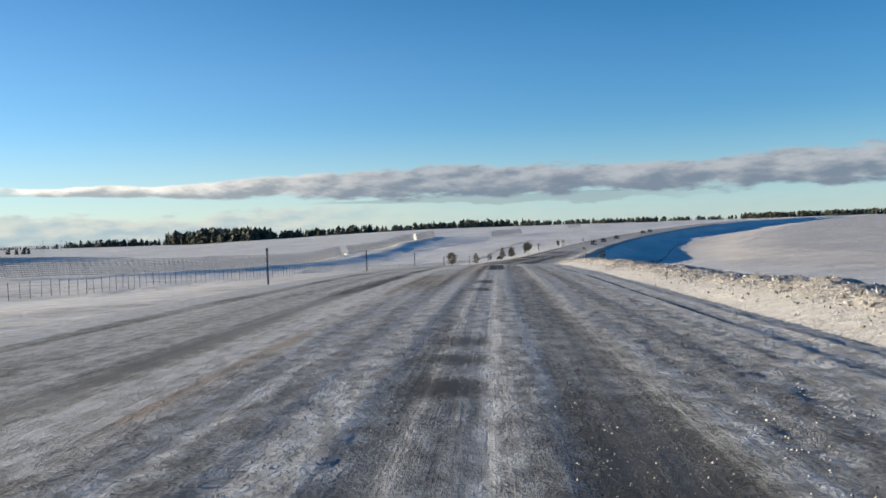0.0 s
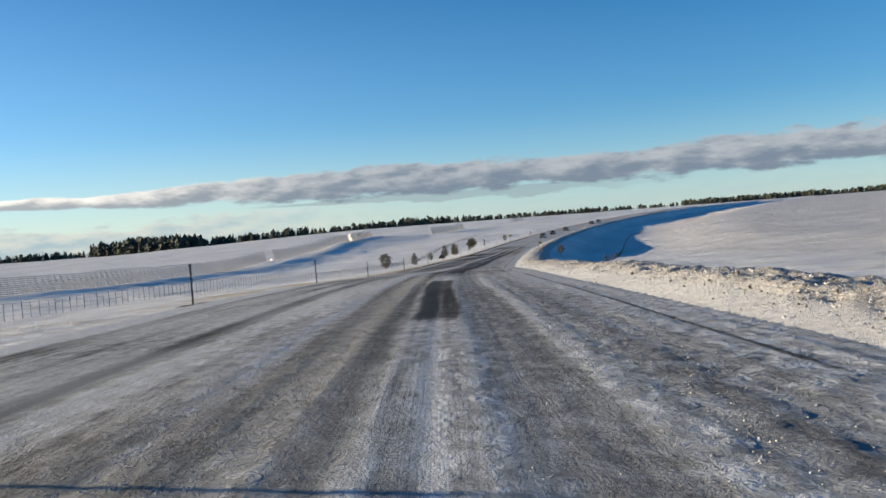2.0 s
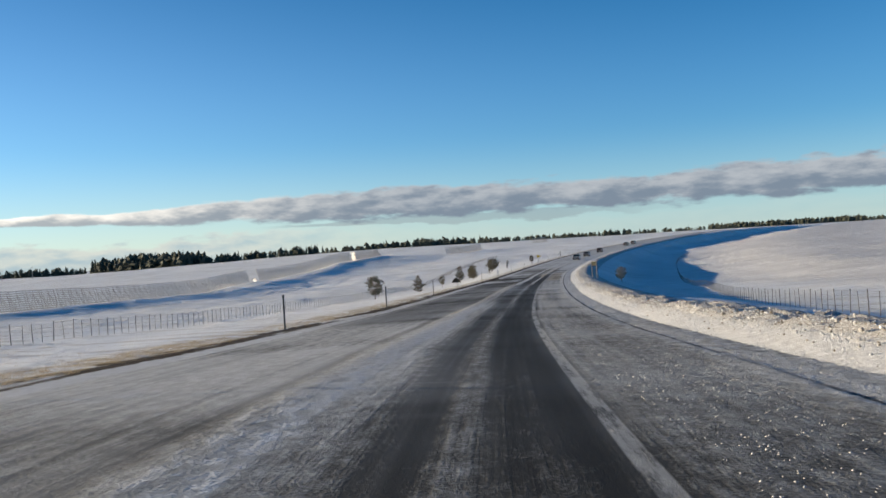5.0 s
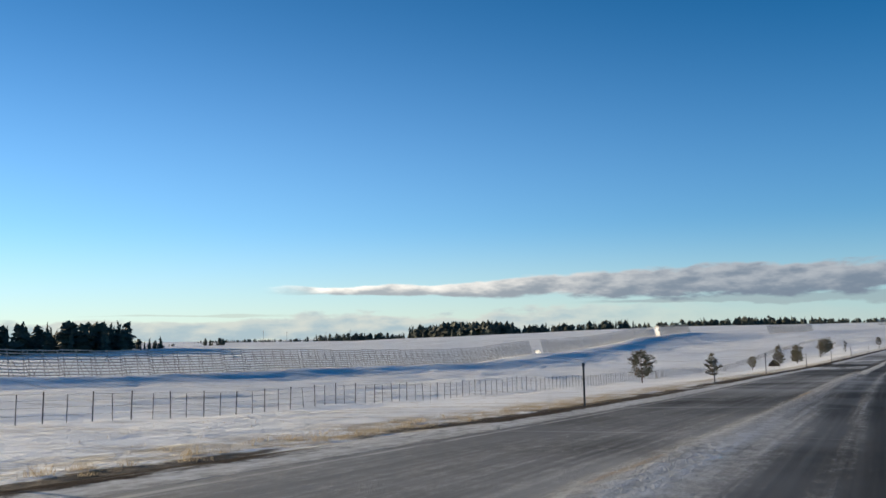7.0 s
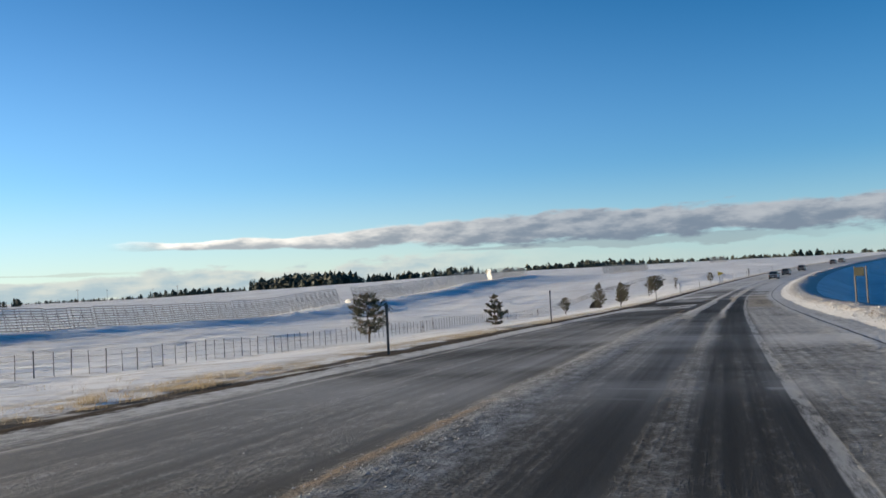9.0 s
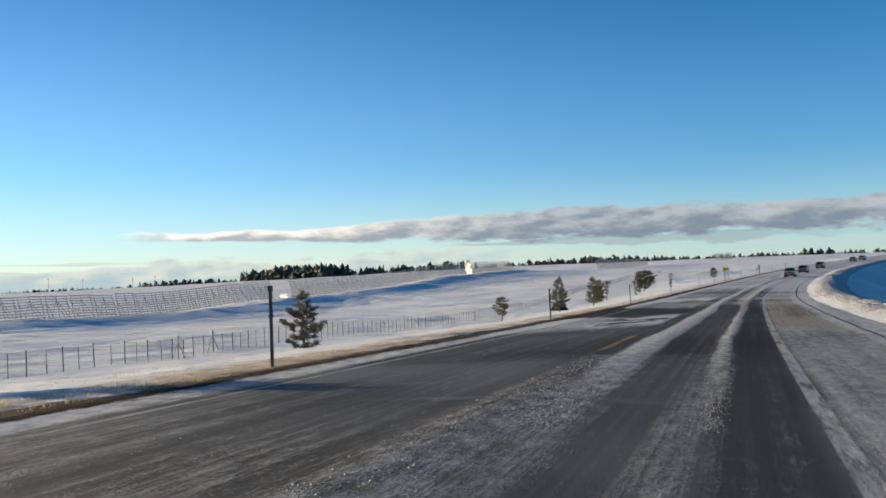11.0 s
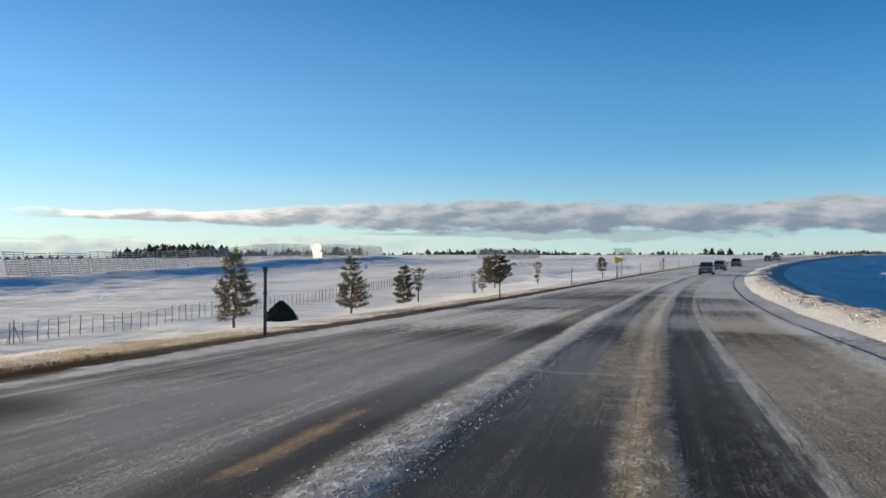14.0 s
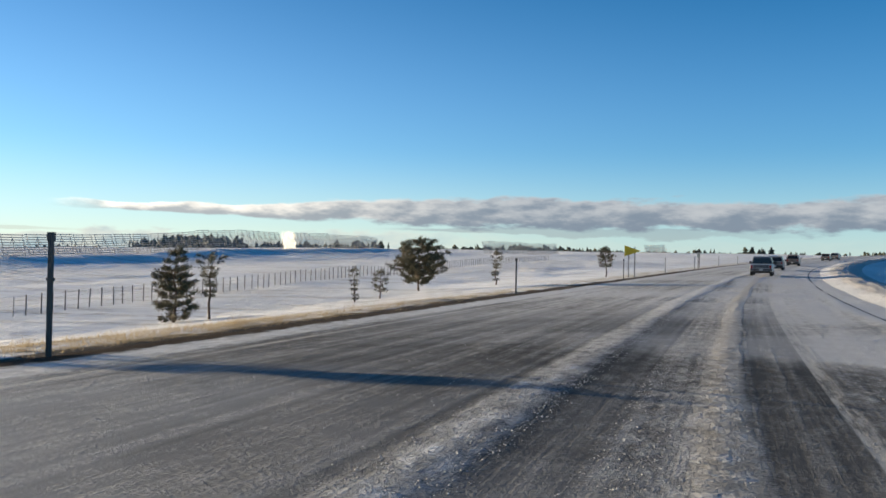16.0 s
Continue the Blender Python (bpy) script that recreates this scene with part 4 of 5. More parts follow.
# ---------------------------------------------------------------- ploughed bank on the right
def plough_snow(loose=False):
    """Snow thrown up by the plough: clean on the slope, gritty on the crest; its loose lumps are snow, ice or earth."""
    m, n, b = material("snow_lumps" if loose else "ploughed_snow")
    geo = n.node("ShaderNodeNewGeometry")
    c = geo.outputs["Position"]
    lump = n.noise(c, 4.0, 7.0, 0.72)
    grit = n.noise(c, 18.0, 4.0, 0.7)
    snow = n.mix(n.ramp(lump, 0.35, 0.7), (0.60, 0.605, 0.61), (0.80, 0.81, 0.82))
    if loose:
        isle = geo.outputs["Random Per Island"]
        snow = n.mix(n.ramp(isle, 0.35, 0.80), snow, n.mix(grit, (0.13, 0.105, 0.08), (0.34, 0.30, 0.25)))
    else:
        sep = n.node("ShaderNodeSeparateXYZ")
        n.put(n.node("ShaderNodeUVMap", uv_map="metres").outputs[0], sep.inputs[0])
        d = n.math("ADD", sep.outputs[0], n.math("MULTIPLY", n.math("SUBTRACT", lump, 0.5), 1.3))
        dirty = n.ramp(d, 8.2, 8.9, 0.15, 0.75)
        snow = n.mix(n.math("MULTIPLY", n.ramp(grit, 0.38, 0.56), dirty), snow, (0.25, 0.21, 0.165))
    n.put(snow, b.inputs["Base Color"])
    b.inputs["Roughness"].default_value = 0.85
    b.inputs["Specular IOR Level"].default_value = 0.1
    bp = n.node("ShaderNodeBump")
    bp.inputs["Strength"].default_value, bp.inputs["Distance"].default_value = 1.0, 0.10
    n.put(n.math("ADD", lump, n.math("MULTIPLY", grit, 0.4)), bp.inputs["Height"])
    n.put(bp.outputs[0], b.inputs["Normal"])
    return m


PLOUGHED = plough_snow()
LUMPS = plough_snow(True)
ys = spread([(-30, 175, 0.25), (175, 240, 0.5), (240, 640, 1.2)])
ds = spread([(6.9, 13.0, 0.16)])
gd = np.repeat(ds[None], len(ys), 0)
gy = np.repeat(ys[:, None], len(ds), 1)
high = 0.33 - 0.12 * smooth(gy, 130, 190) + 0.05 * np.sin(gy * 0.4) + 0.05 * np.sin(gy * 0.13)
lumpy = np.array([[noise.noise(Vector((d * 1.3, y * 0.9, 3.0))) * 0.4 + noise.noise(Vector((d * 3.1, y * 2.6, 9.0))) * 0.35 + noise.noise(Vector((d * 7.0, y * 6.0, 5.0))) * 0.25 for d in ds] for y in ys])
shape = 0.55 * smooth(gd, 7.1, 8.5) * smooth(gd, 12.6, 9.8) + 0.45 * smooth(gd, 8.2, 9.2) * smooth(gd, 12.6, 9.8)
gz = road_z(gy) - 0.17 + shape * (high + lumpy * 0.30 * smooth(gd, 8.0, 8.9) * (1 - 0.25 * smooth(gy, 130, 190)))
gz = gz + (land(gd + road_x(gy), gy) - road_z(gy) + 0.17) * smooth(gd, 9.8, 12.7) - 0.12 * smooth(gd, 12.4, 13.0) - 0.1 * smooth(gd, 7.15, 6.9)
bank = new("snow_bank", grid(np.stack([gd + road_x(gy), gy, gz], -1), "snow_bank", PLOUGHED, np.stack([gd, gy], -1)))
tagged(bank, "lumpy ploughed snow bank with gritty crest along the road edge", "snow bank", kind="structure")


def lumps(name, n, y0, y1, mean, wide, small, large, seed, label):
    """Uneven broken lumps lying on the bank, in one mesh."""
    r = np.random.default_rng(seed)
    ico = np.array(((0, 1, 1.6), (0, -1, 1.6), (0, 1, -1.6), (0, -1, -1.6), (1, 1.6, 0), (-1, 1.6, 0), (1, -1.6, 0), (-1, -1.6, 0), (1.6, 0, 1), (-1.6, 0, 1), (1.6, 0, -1), (-1.6, 0, -1))) / 1.887
    sides = np.array([(0, 1, 8), (0, 9, 1), (0, 8, 4), (0, 5, 9), (0, 4, 5), (1, 6, 8), (1, 9, 7), (1, 7, 6), (2, 10, 3), (2, 3, 11), (2, 4, 10), (2, 11, 5), (2, 5, 4), (3, 10, 6), (3, 7, 11), (3, 6, 7), (4, 8, 10), (5, 11, 9), (6, 10, 8), (7, 9, 11)])
    y = y0 + (y1 - y0) * r.random(n) ** 1.2
    d = mean + 2.4 * wide * (r.random(n) + r.random(n) - 1)
    size = small + (large - small) * r.random(n) ** 4
    k = np.clip(np.searchsorted(ys, y), 0, len(ys) - 1)
    j = np.clip(np.searchsorted(ds, d), 0, len(ds) - 1)
    centre = np.stack([road_x(y) + d, y, gz[k, j] + size * 0.25], -1)[:, None]
    a, e = r.uniform(0, 6.28, n)[:, None], r.uniform(-0.9, 0.9, n)[:, None]
    p = ico[None] * np.array((1.25, 1.0, 0.75)) * r.uniform(0.65, 1.25, (n, 12, 1)) * size[:, None, None]
    p = np.stack([p[..., 0] * np.cos(e) - p[..., 2] * np.sin(e), p[..., 1], p[..., 0] * np.sin(e) + p[..., 2] * np.cos(e)], -1)
    p = np.stack([p[..., 0] * np.cos(a) - p[..., 1] * np.sin(a), p[..., 0] * np.sin(a) + p[..., 1] * np.cos(a), p[..., 2]], -1) + centre
    faces = (sides[None] + 12 * np.arange(n)[:, None, None]).reshape(-1, 3)
    return tagged(new(name, triangles(name, p.reshape(-1, 3), faces, LUMPS)), label, "snow clods", kind="stuff")


lumps("snow_clods", 22000, 2, 185, 9.2, 0.55, 0.006, 0.030, 61, "broken snow clods thrown onto the ploughed bank")
lumps("snow_clods", 3500, 8, 185, 9.25, 0.45, 0.015, 0.055, 62, "larger earthy lumps along the crest of the bank")
lumps("snow_clods", 5000, 175, 320, 9.1, 0.55, 0.010, 0.045, 64, "earthy snow clods along the bank of the bend")
lumps("snow_clods", 2500, 2, 185, 8.3, 0.45, 0.008, 0.035, 63, "few small clods rolled down the white slope")


# ---------------------------------------------------------------- crumbs of snow and ice lying on the road
CRUMB_SNOW = plain("crumb_snow", (0.38, 0.385, 0.395), 0.9, vary=0.3, scale=3.0)


def crumbs(name, n, y0, y1, pick, small, large, seed, label):
    """Thousands of tiny uneven lumps lying on the road in one mesh."""
    g = np.random.default_rng(seed)
    y = g.uniform(y0, y1, n)
    d = pick(g, n)
    size = small + (large - small) * g.random(n) ** 3
    late = smooth(y, 190, 206)
    z = road_z(y) - 0.02 * np.abs(d) + size * 0.35 + 0.014 * late * np.exp(-((d - 0.68) / 0.30) ** 2) + 0.010 * (1 - late) * smooth(y, 75, 92) * np.exp(-((d - 0.1) / 0.40) ** 2)
    centre = np.stack([road_x(y) + d, y, z], -1)[:, None]
    corner = np.array([(1, 0, 0), (-0.9, 0.3, 0), (0, 1, 0.2), (0.2, -1, 0), (0, 0, 0.8), (0, 0, -0.8)], float)[None]
    turn = g.uniform(0, 6.2832, n)
    c, s_ = np.cos(turn)[:, None], np.sin(turn)[:, None]
    p = corner * size[:, None, None] * g.uniform(0.55, 1.35, (n, 6, 3))
    p = np.stack([p[..., 0] * c - p[..., 1] * s_, p[..., 0] * s_ + p[..., 1] * c, p[..., 2]], -1) + centre
    sides = np.array([(0, 2, 4), (2, 1, 4), (1, 3, 4), (3, 0, 4), (2, 0, 5), (1, 2, 5), (3, 1, 5), (0, 3, 5)])
    faces = (sides[None] + 6 * np.arange(n)[:, None, None]).reshape(-1, 3)
    me = triangles(name, p.reshape(-1, 3), faces, CRUMB_SNOW)
    return tagged(new(name, me), label, "snow crumbs", kind="stuff")


crumbs("snow_crumbs", 46000, 2, 110, lambda g, n: 6.9 - 2.7 * g.random(n) ** 1.3, 0.004, 0.017, 71, "loose snow crumbs strewn over the right shoulder")
crumbs("snow_crumbs", 40000, 190, 300, lambda g, n: 0.70 + 0.44 * (g.random(n) + g.random(n) - 1), 0.004, 0.0125, 72, "crusty snow crumbs on the ridge along the centre line")
crumbs("snow_crumbs", 14000, 95, 200, lambda g, n: 0.12 + 0.5 * (g.random(n) + g.random(n) - 1), 0.004, 0.015, 77, "broken snow crumbs scattered along the centre line")
crumbs("snow_crumbs", 22000, 2, 85, lambda g, n: np.where(g.random(n) < 0.8, 1.1 + 0.9 * (g.random(n) + g.random(n) - 1), g.uniform(2.6, 4.2, n)), 0.004, 0.013, 73, "broken packed snow crumbs in the lane")
crumbs("snow_crumbs", 20000, 190, 300, lambda g, n: 2.48 + 0.24 * (g.random(n) + g.random(n) - 1), 0.003, 0.011, 74, "snow crumbs between the wheel tracks")
crumbs("snow_crumbs", 14000, 256, 300, lambda g, n: g.uniform(1.6, 2.7, n), 0.003, 0.011, 78, "tan snow crumbs thickly strewn between the tracks")
crumbs("snow_crumbs", 15000, 95, 300, lambda g, n: 6.8 - 2.8 * g.random(n) ** 1.6, 0.003, 0.011, 75, "snow crumbs on the windswept right shoulder")
crumbs("snow_crumbs", 3000, 118, 300, lambda g, n: 0.3 - 3.6 * g.random(n) ** 2, 0.003, 0.011, 76, "scattered snow crumbs on the bare left lane")

# ---------------------------------------------------------------- pale sheets for the white glow at the gaps in the snow fence
def glow_sheet():
    m, n, b = material("gap_glow")
    out = n.tree.nodes["Material Output"]
    c = n.node("ShaderNodeNewGeometry").outputs["Position"]
    b.inputs["Base Color"].default_value = (0.66, 0.67, 0.68, 1)
    through_ = n.node("ShaderNodeBsdfTranslucent")
    through_.inputs[0].default_value = (0.66, 0.66, 0.65, 1)
    mix = n.node("ShaderNodeMixShader")
    n.put(n.ramp(n.noise(c, 1.2, 5.0, 0.6), 0.2, 0.8, 0.6, 0.9), mix.inputs[0])
    n.put(b.outputs[0], mix.inputs[1])
    n.put(through_.outputs[0], mix.inputs[2])
    at = n.node("ShaderNodeTexCoord").outputs["Generated"]
    sep = n.node("ShaderNodeSeparateXYZ")
    n.put(at, sep.inputs[0])
    ragged = n.math("MULTIPLY", n.math("SUBTRACT", n.noise(c, 0.9, 5.0, 0.65), 0.5), 0.5)
    along = n.math("ADD", n.math("ABSOLUTE", n.math("SUBTRACT", sep.outputs[1], 0.5)), n.math("MULTIPLY", ragged, 0.5))
    clear = n.math("MULTIPLY", n.ramp(along, 0.16, 0.48, 0.85, 0.0), n.ramp(n.math("ADD", sep.outputs[2], ragged), 0.45, 1.0, 1.0, 0.0))
    gone = n.node("ShaderNodeBsdfTransparent")
    soft = n.node("ShaderNodeMixShader")
    n.put(clear, soft.inputs[0])
    n.put(gone.outputs[0], soft.inputs[1])
    n.put(mix.outputs[0], soft.inputs[2])
    n.put(soft.outputs[0], out.inputs[0])
    return m


GLOW_SHEET = glow_sheet()
# added translucent sheets that catch the sun, in place of the bright patches
for x, y, length, tall in ((-79, 467, 10.5, 4.6), (-87, 347, 4.5, 1.3)):
    us, hs = np.linspace(-0.5, 0.5, 26), np.linspace(0, 1, 18)
    rows = []
    for u in us:
        edge = 1 - abs(2 * u) ** 6 * 0.35
        rows.append([(x + 0.5 * noise.noise(Vector((u * 6, q * 4, 1.0))) - 0.5 * q, y + u * length, ground_at(x, y) - 0.2 + q * tall * edge * (0.92 + 0.12 * noise.noise(Vector((u * 9, 5.0, 2.0))))) for q in hs])
    ob = new("gap_glow_sheet", grid(rows, "gap_glow_sheet", GLOW_SHEET))
    solid = ob.modifiers.new("thickness", "SOLIDIFY")
    solid.thickness = 0.05
    tagged(ob, "pale translucent sheet standing for the white glow at a snow fence gap", "blown snow", kind="stuff")


# ---------------------------------------------------------------- signs
SIGN_YELLOW = plain("sign_yellow", (0.72, 0.46, 0.02), 0.45, vary=0.08)
SIGN_BACK = plain("sign_back", (0.33, 0.33, 0.30), 0.5, 0.5, vary=0.15)


def plate(outline, depth, y):
    """A flat plate cut to an outline in x and z."""
    n = len(outline)
    s = Solid()
    s.v = [(x, y, z) for x, z in outline] + [(x, y + depth, z) for x, z in outline]
    s.f = [tuple(range(n)), tuple(range(2 * n - 1, n - 1, -1))] + [(k, k + n, (k + 1) % n + n, (k + 1) % n) for k in range(n)]
    return s


def road_sign(x, y, turn, outline, z, gap, label, front, back, post=OLD_WOOD):
    root = new("road_sign")
    root.matrix_basis = pose(x, y, ground_at(x, y), 0, 0, turn)
    for dx in (-gap / 2, gap / 2):
        part("post", Solid().box((dx - 0.04, -0.04, -0.4), (dx + 0.04, 0.04, z + 0.35)).mesh("post", post), root)
    moved = [(px, pz + z) for px, pz in outline]
    part("panel", plate(moved, 0.012, -0.056).mesh("panel", front), root, "flat sign panel")
    part("backing", plate([(px * 0.96, z + (pz - z) * 0.96) for px, pz in moved], 0.010, -0.042).mesh("backing", back), root)
    return tagged(root, label, "road sign")


road_sign(-0.6, 350.0, -4, [(-0.60, -0.46), (0.75, 0.0), (-0.60, 0.46)], 2.25, 0.50, "yellow pennant-shaped road sign on two wooden posts", SIGN_YELLOW, SIGN_BACK)
road_sign(7.9, 399.0, -14, [(-0.20, -0.36), (0.20, -0.36), (0.20, 0.36), (-0.20, 0.36)], 1.80, 0.16, "narrow dark sign seen from its shaded side on the verge", SIGN_BACK, SIGN_BACK, POST_STEEL)
# near-black olive: the shade this sign stands in is put into its colour
SIGN_SHADED = plain("sign_shaded_olive", (0.018, 0.021, 0.012), 0.9, vary=0.2)
road_sign(4.3, 208.5, -42, [(-0.42, -0.28), (0.30, -0.28), (0.30, 0.28), (-0.42, 0.28)], 2.30, 0.8, "olive sign coloured dark for shade, on two dark posts beyond the snow bank", SIGN_SHADED, SIGN_SHADED, POST_STEEL)


# ---------------------------------------------------------------- vehicles on the road
def paint(name, colour, rough=0.3):
    m, n, b = material(name)
    c = n.node("ShaderNodeTexCoord").outputs["Object"]
    grime = n.ramp(n.noise(c, 2.2, 5.0, 0.65), 0.35, 0.75)
    n.put(n.mix(n.math("MULTIPLY", grime, 0.35), colour, (0.42, 0.40, 0.38)), b.inputs["Base Color"])
    n.put(n.ramp(grime, 0, 1, rough, 0.7), b.inputs["Roughness"])
    b.inputs["Coat Weight"].default_value = 0.4
    return m


WHITE_PAINT = paint("white_paint", (0.62, 0.62, 0.61))
SILVER_PAINT = paint("silver_paint", (0.17, 0.18, 0.195))
DARK_RED = paint("dark_red_paint", (0.085, 0.045, 0.04))
DARK_PAINT = paint("charcoal_paint", (0.05, 0.055, 0.06))
GLASS = plain("tinted_glass", (0.012, 0.014, 0.016), 0.08, vary=0.05)
RUBBER = plain("rubber", (0.02, 0.02, 0.02), 0.9, vary=0.2)
RIM = plain("alloy_rim", (0.35, 0.35, 0.36), 0.35, 0.9)
TAIL = plain("tail_lamp", (0.32, 0.012, 0.01), 0.25, vary=0.1)
TRIM = plain("black_trim", (0.025, 0.025, 0.026), 0.6)
# rear panels turned from the sun: their shade is put into a darker paint
SHADED_REAR = paint("shaded_rear_paint", (0.085, 0.075, 0.075), 0.6)
PLATE = plain("licence_plate", (0.55, 0.56, 0.55), 0.5)


def hull(name, profile, half, top_half, z_in, mat, bevel=0.05):
    """A body of one side profile (y, z), as wide as half below z_in and narrowing to top_half at its top."""
    bm = bmesh.new()
    top = max(z for _, z in profile)

    def wide(z):
        return half if z <= z_in else half + (top_half - half) * (z - z_in) / max(1e-6, top - z_in)

    left = [bm.verts.new((-wide(z), y, z)) for y, z in profile]
    right = [bm.verts.new((wide(z), y, z)) for y, z in profile]
    bm.faces.new(left)
    bm.faces.new(right[::-1])
    for k in range(len(profile)):
        j = (k + 1) % len(profile)
        bm.faces.new((left[j], left[k], right[k], right[j]))
    bmesh.ops.recalc_face_normals(bm, faces=bm.faces)
    bmesh.ops.bevel(bm, geom=list(bm.edges), offset=bevel, segments=2, profile=0.6, affect="EDGES", clamp_overlap=True)
    bmesh.ops.triangulate(bm, faces=[q for q in bm.faces if len(q.verts) > 4])
    me = bpy.data.meshes.new(name)
    bm.to_mesh(me)
    bm.free()
    me.materials.append(mat)
    return me


def wheel(root, x, y, radius, wide):
    side = 1 if x > 0 else -1
    w_ = part("wheel", Solid().rod((x - side * wide * 0.6, y, radius), (x + side * wide * 0.35, y, radius), radius * 0.35, radius * 0.35, 12).mesh("hub", TRIM), root)
    tyre = Solid()
    tyre.rod((x - wide / 2, y, radius), (x + wide / 2, y, radius), radius, radius, 24)
    part("tyre", tyre.mesh("tyre", RUBBER), w_)
    part("rim", Solid().rod((x + side * wide * 0.40, y, radius), (x + side * wide * 0.54, y, radius), radius * 0.66, radius * 0.60, 18).mesh("rim", RIM), w_)


def vehicle(kind, body_paint, label, length, half, height, radius):
    root = new("pickup_truck" if kind == "pickup" else "car")
    L, sill, belt = length / 2, 0.36 if kind == "pickup" else 0.30, height * 0.60
    arch = radius + 0.09
    front, rear = L - 0.95, -L + (1.15 if kind == "pickup" else 0.92)

    def arches(y):
        return [(y + arch * math.cos(a), max(sill, radius + arch * math.sin(a))) for a in np.linspace(math.pi, 0, 9)]

    under = [(-L + 0.05, sill + 0.12)] + [(y, z) for y, z in arches(rear)] + [(y, z) for y, z in arches(front)] + [(L - 0.05, sill + 0.1)]
    if kind == "pickup":
        upper = [(L, belt - 0.22), (L - 0.15, belt - 0.06), (L - 1.5, belt + 0.02), (-L, belt + 0.02)]
        cab = [(L - 1.35, belt), (L - 2.0, height - 0.04), (L - 2.3, height), (-L + 2.15, height), (-L + 1.85, height - 0.05), (-L + 1.78, belt)]
    else:
        upper = [(L, belt - 0.25), (L - 0.12, belt - 0.1), (L - 1.2, belt + 0.02), (-L + 0.02, belt)]
        cab = [(L - 1.1, belt), (L - 1.75, height - 0.06), (L - 2.1, height), (-L + 0.55, height), (-L + 0.32, height - 0.08), (-L + 0.10, belt)]
    part("body", hull("body", under + upper, half, half * 0.96, belt - 0.3, body_paint, 0.03), root)
    part("cab", hull("cab", cab, half * 0.94, half * 0.76, belt, DARK_PAINT if kind == "pickup" else body_paint, 0.04), root)

    def pane(name, a, b_, c, d, mat=GLASS):
        me = mesh_of(name, [a, b_, c, d], [(0, 1, 2, 3)], mat)
        ob = part(name, me, root)
        sol = ob.modifiers.new("thickness", "SOLIDIFY")
        sol.thickness = 0.02
        sol.offset = 0

    # rear and front glass follow the slope of the cab
    (y0, z0), (y1, z1) = cab[-1], cab[-2]
    lo, hi = belt + 0.07, height - 0.14
    ya, yb = (y0 + (y1 - y0) * (q - z0) / (z1 - z0) - 0.012 for q in (lo, hi))
    wa, wb = (half * 0.94 + (half * 0.76 - half * 0.94) * (q - belt) / (height - belt) - 0.09 for q in (lo, hi))
    pane("rear_window", (-wa, ya, lo), (wa, ya, lo), (wb, yb, hi), (-wb, yb, hi))
    (y0, z0), (y1, z1) = cab[0], cab[1]
    ya, yb = (y0 + (y1 - y0) * (q - z0) / (z1 - z0) + 0.012 for q in (lo, hi))
    pane("windscreen", (wa, ya, lo), (-wa, ya, lo), (-wb, yb, hi), (wb, yb, hi))
    f_, b_ = cab[1][0] - 0.05, cab[-2][0] + 0.14
    for s_ in (-1, 1):
        xa, xb = s_ * (wa + 0.097), s_ * (wb + 0.097)
        mid = (f_ + b_) / 2
        for p, q in ((b_, mid - 0.05), (mid + 0.05, f_)):
            pane("side_window", (xa, p, lo), (xa, q + (0.25 if q == f_ else 0), lo), (xb, q, hi), (xb, p, hi))
        part("mirror", hull("mirror", [(f_ + 0.2, belt + 0.03), (f_ + 0.32, belt + 0.03), (f_ + 0.32, belt + 0.26), (f_ + 0.2, belt + 0.26)], 0.11, 0.11, 9, TRIM, 0.02), root).location.x = s_ * (half + 0.12)
        tall = 0.42 if kind == "pickup" else 0.26
        part("tail_light", Solid().box((s_ * (half - 0.19) - 0.08, -L - 0.015, belt - tall), (s_ * (half - 0.19) + 0.08 + 0.0, -L + 0.05, belt - 0.06)).mesh("tail_light", TAIL), root)
    part("rear_bumper", hull("rear_bumper", [(-L - 0.10, sill + 0.10), (-L + 0.12, sill + 0.10), (-L + 0.12, sill + 0.32), (-L - 0.10, sill + 0.32)], half * 0.95, half * 0.95, 9, SHADED_REAR if kind == "pickup" else TRIM, 0.03), root)
    part("front_bumper", hull("front_bumper", [(L - 0.1, sill + 0.05), (L + 0.08, sill + 0.05), (L + 0.08, sill + 0.3), (L - 0.1, sill + 0.3)], half * 0.95, half * 0.95, 9, TRIM, 0.03), root)
    gate = part("tailgate", hull("tailgate", [(-L - 0.012, sill + 0.36), (-L + 0.02, sill + 0.36), (-L + 0.02, belt - 0.03), (-L - 0.012, belt - 0.03)], half - 0.30, half - 0.30, 9, SHADED_REAR, 0.006), root)
    part("handle", Solid().box((-0.12, -L - 0.03, belt - 0.2), (0.12, -L - 0.005, belt - 0.13)).mesh("handle", TRIM), gate)
    part("number_plate", Solid().box((-0.15, -L - 0.125, sill + 0.14), (0.15, -L - 0.105, sill + 0.28)).mesh("number_plate", PLATE), root)
    part("underside", Solid().box((-half * 0.8, -L + 0.3, sill - 0.10), (half * 0.8, L - 0.3, sill + 0.14)).mesh("underside", TRIM), root)
    for y in (front, rear):
        for s_ in (-1, 1):
            wheel(root, s_ * (half - 0.14), y, radius, 0.26)
    return tagged(root, label, "pickup" if kind == "pickup" else "car", "vehicles on the road")


def drive(ob, y, d):
    ahead = math.degrees(math.atan(float(road_x(y + 3) - road_x(y - 3)) / 6))
    tilt = math.degrees(math.atan(float(road_z(y + 2) - road_z(y - 2)) / 4))
    ob.matrix_basis = pose(float(road_x(y)) + d, y, float(road_z(y)) - 0.02 * abs(d) + 0.012, tilt, 0, -ahead)


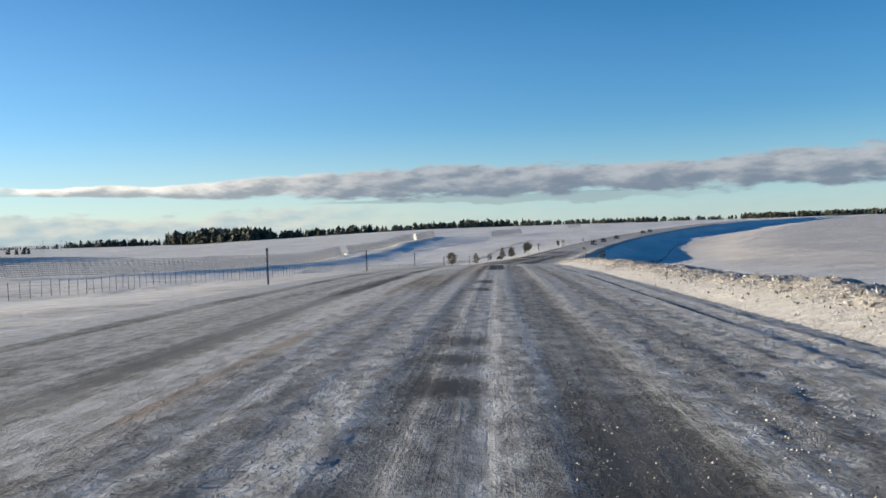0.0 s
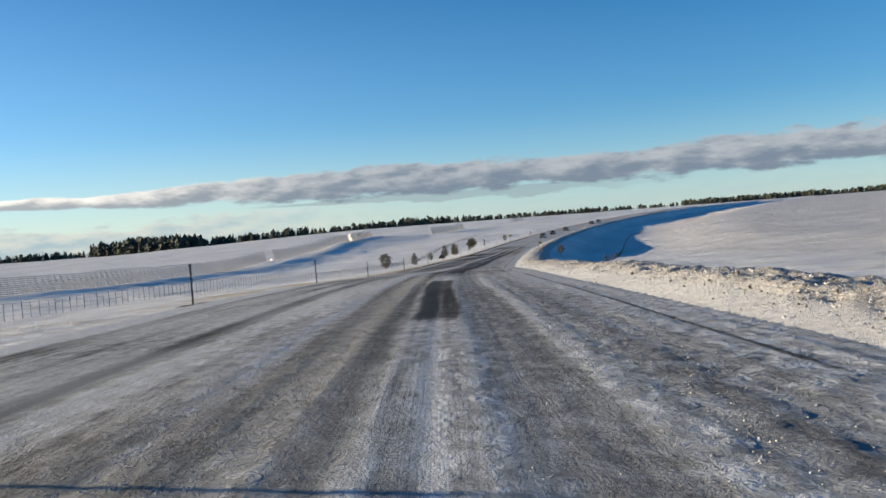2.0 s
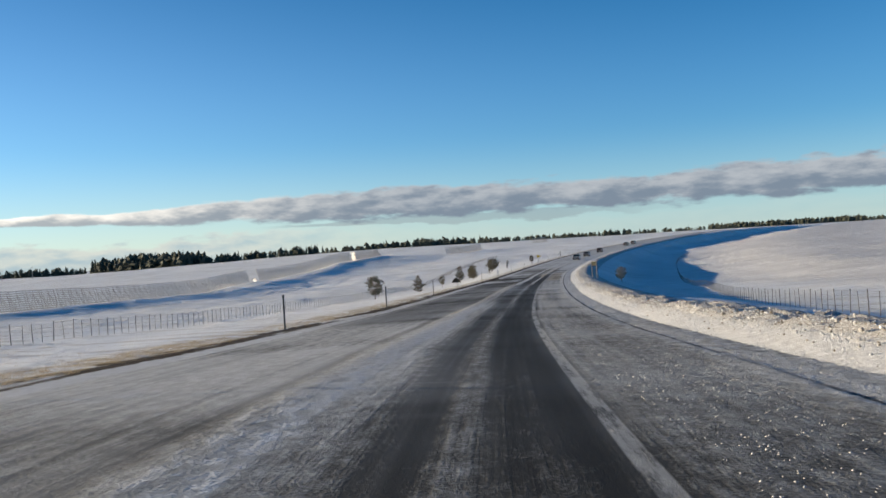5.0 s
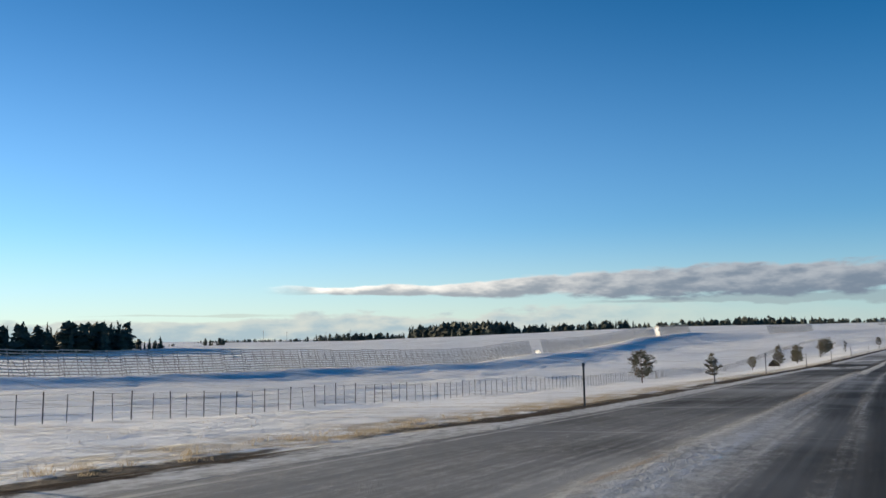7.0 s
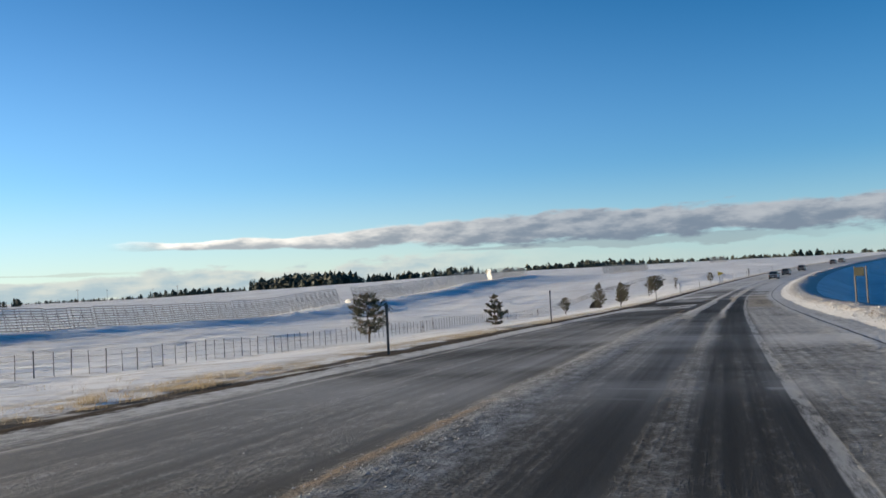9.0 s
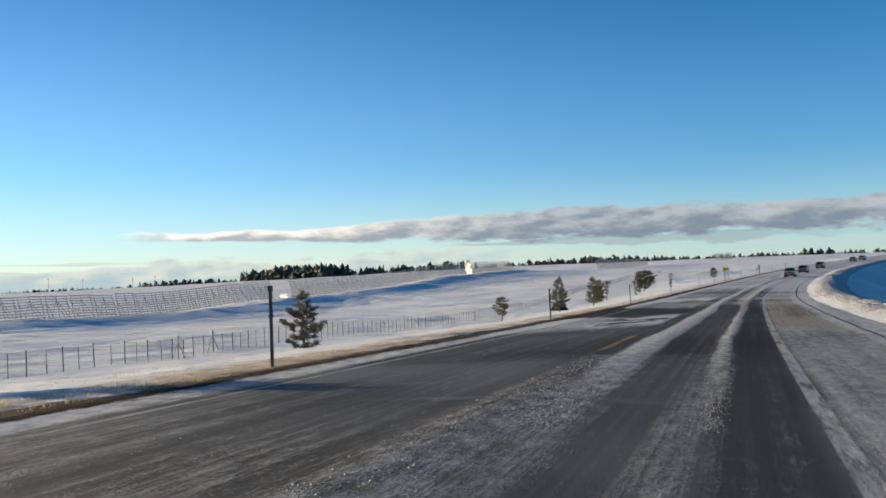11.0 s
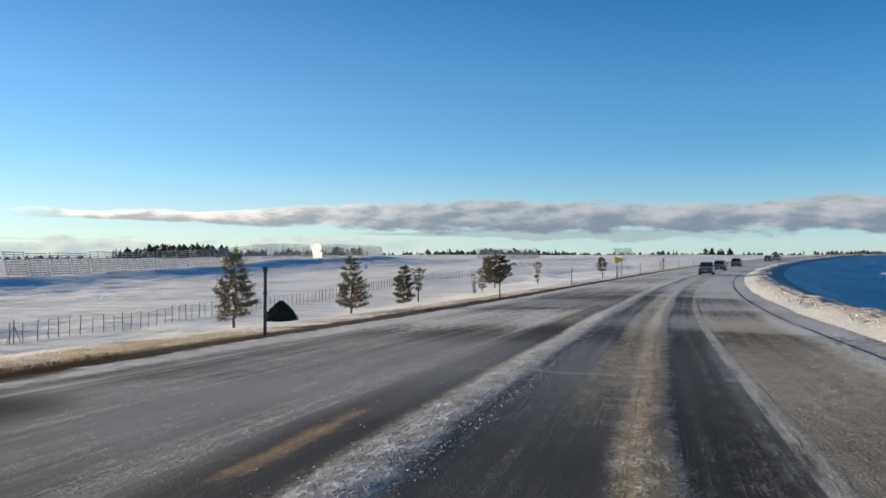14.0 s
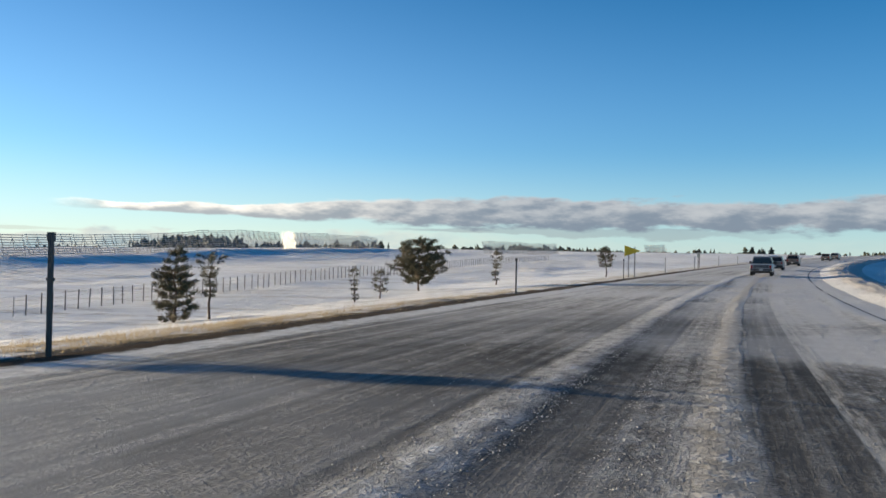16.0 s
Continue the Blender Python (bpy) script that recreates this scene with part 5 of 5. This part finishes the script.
drive(vehicle("pickup", WHITE_PAINT, "white pickup truck with dark cab and tailgate coloured dark for shade", 5.7, 0.98, 1.76, 0.39), 361.0, 2.35)
drive(vehicle("car", SILVER_PAINT, "silver utility vehicle following on the snowy road", 4.8, 0.95, 1.72, 0.36), 390.0, 2.35)
drive(vehicle("car", DARK_RED, "dark maroon utility vehicle with a tall boxy rear", 4.7, 0.93, 1.75, 0.36), 424.0, 2.35)
drive(vehicle("car", DARK_PAINT, "dark car far ahead on the rising road", 4.6, 0.92, 1.62, 0.34), 492.0, 1.9)
drive(vehicle("car", SILVER_PAINT, "far grey car on the rising road", 4.7, 0.93, 1.68, 0.35), 509.0, 1.9)
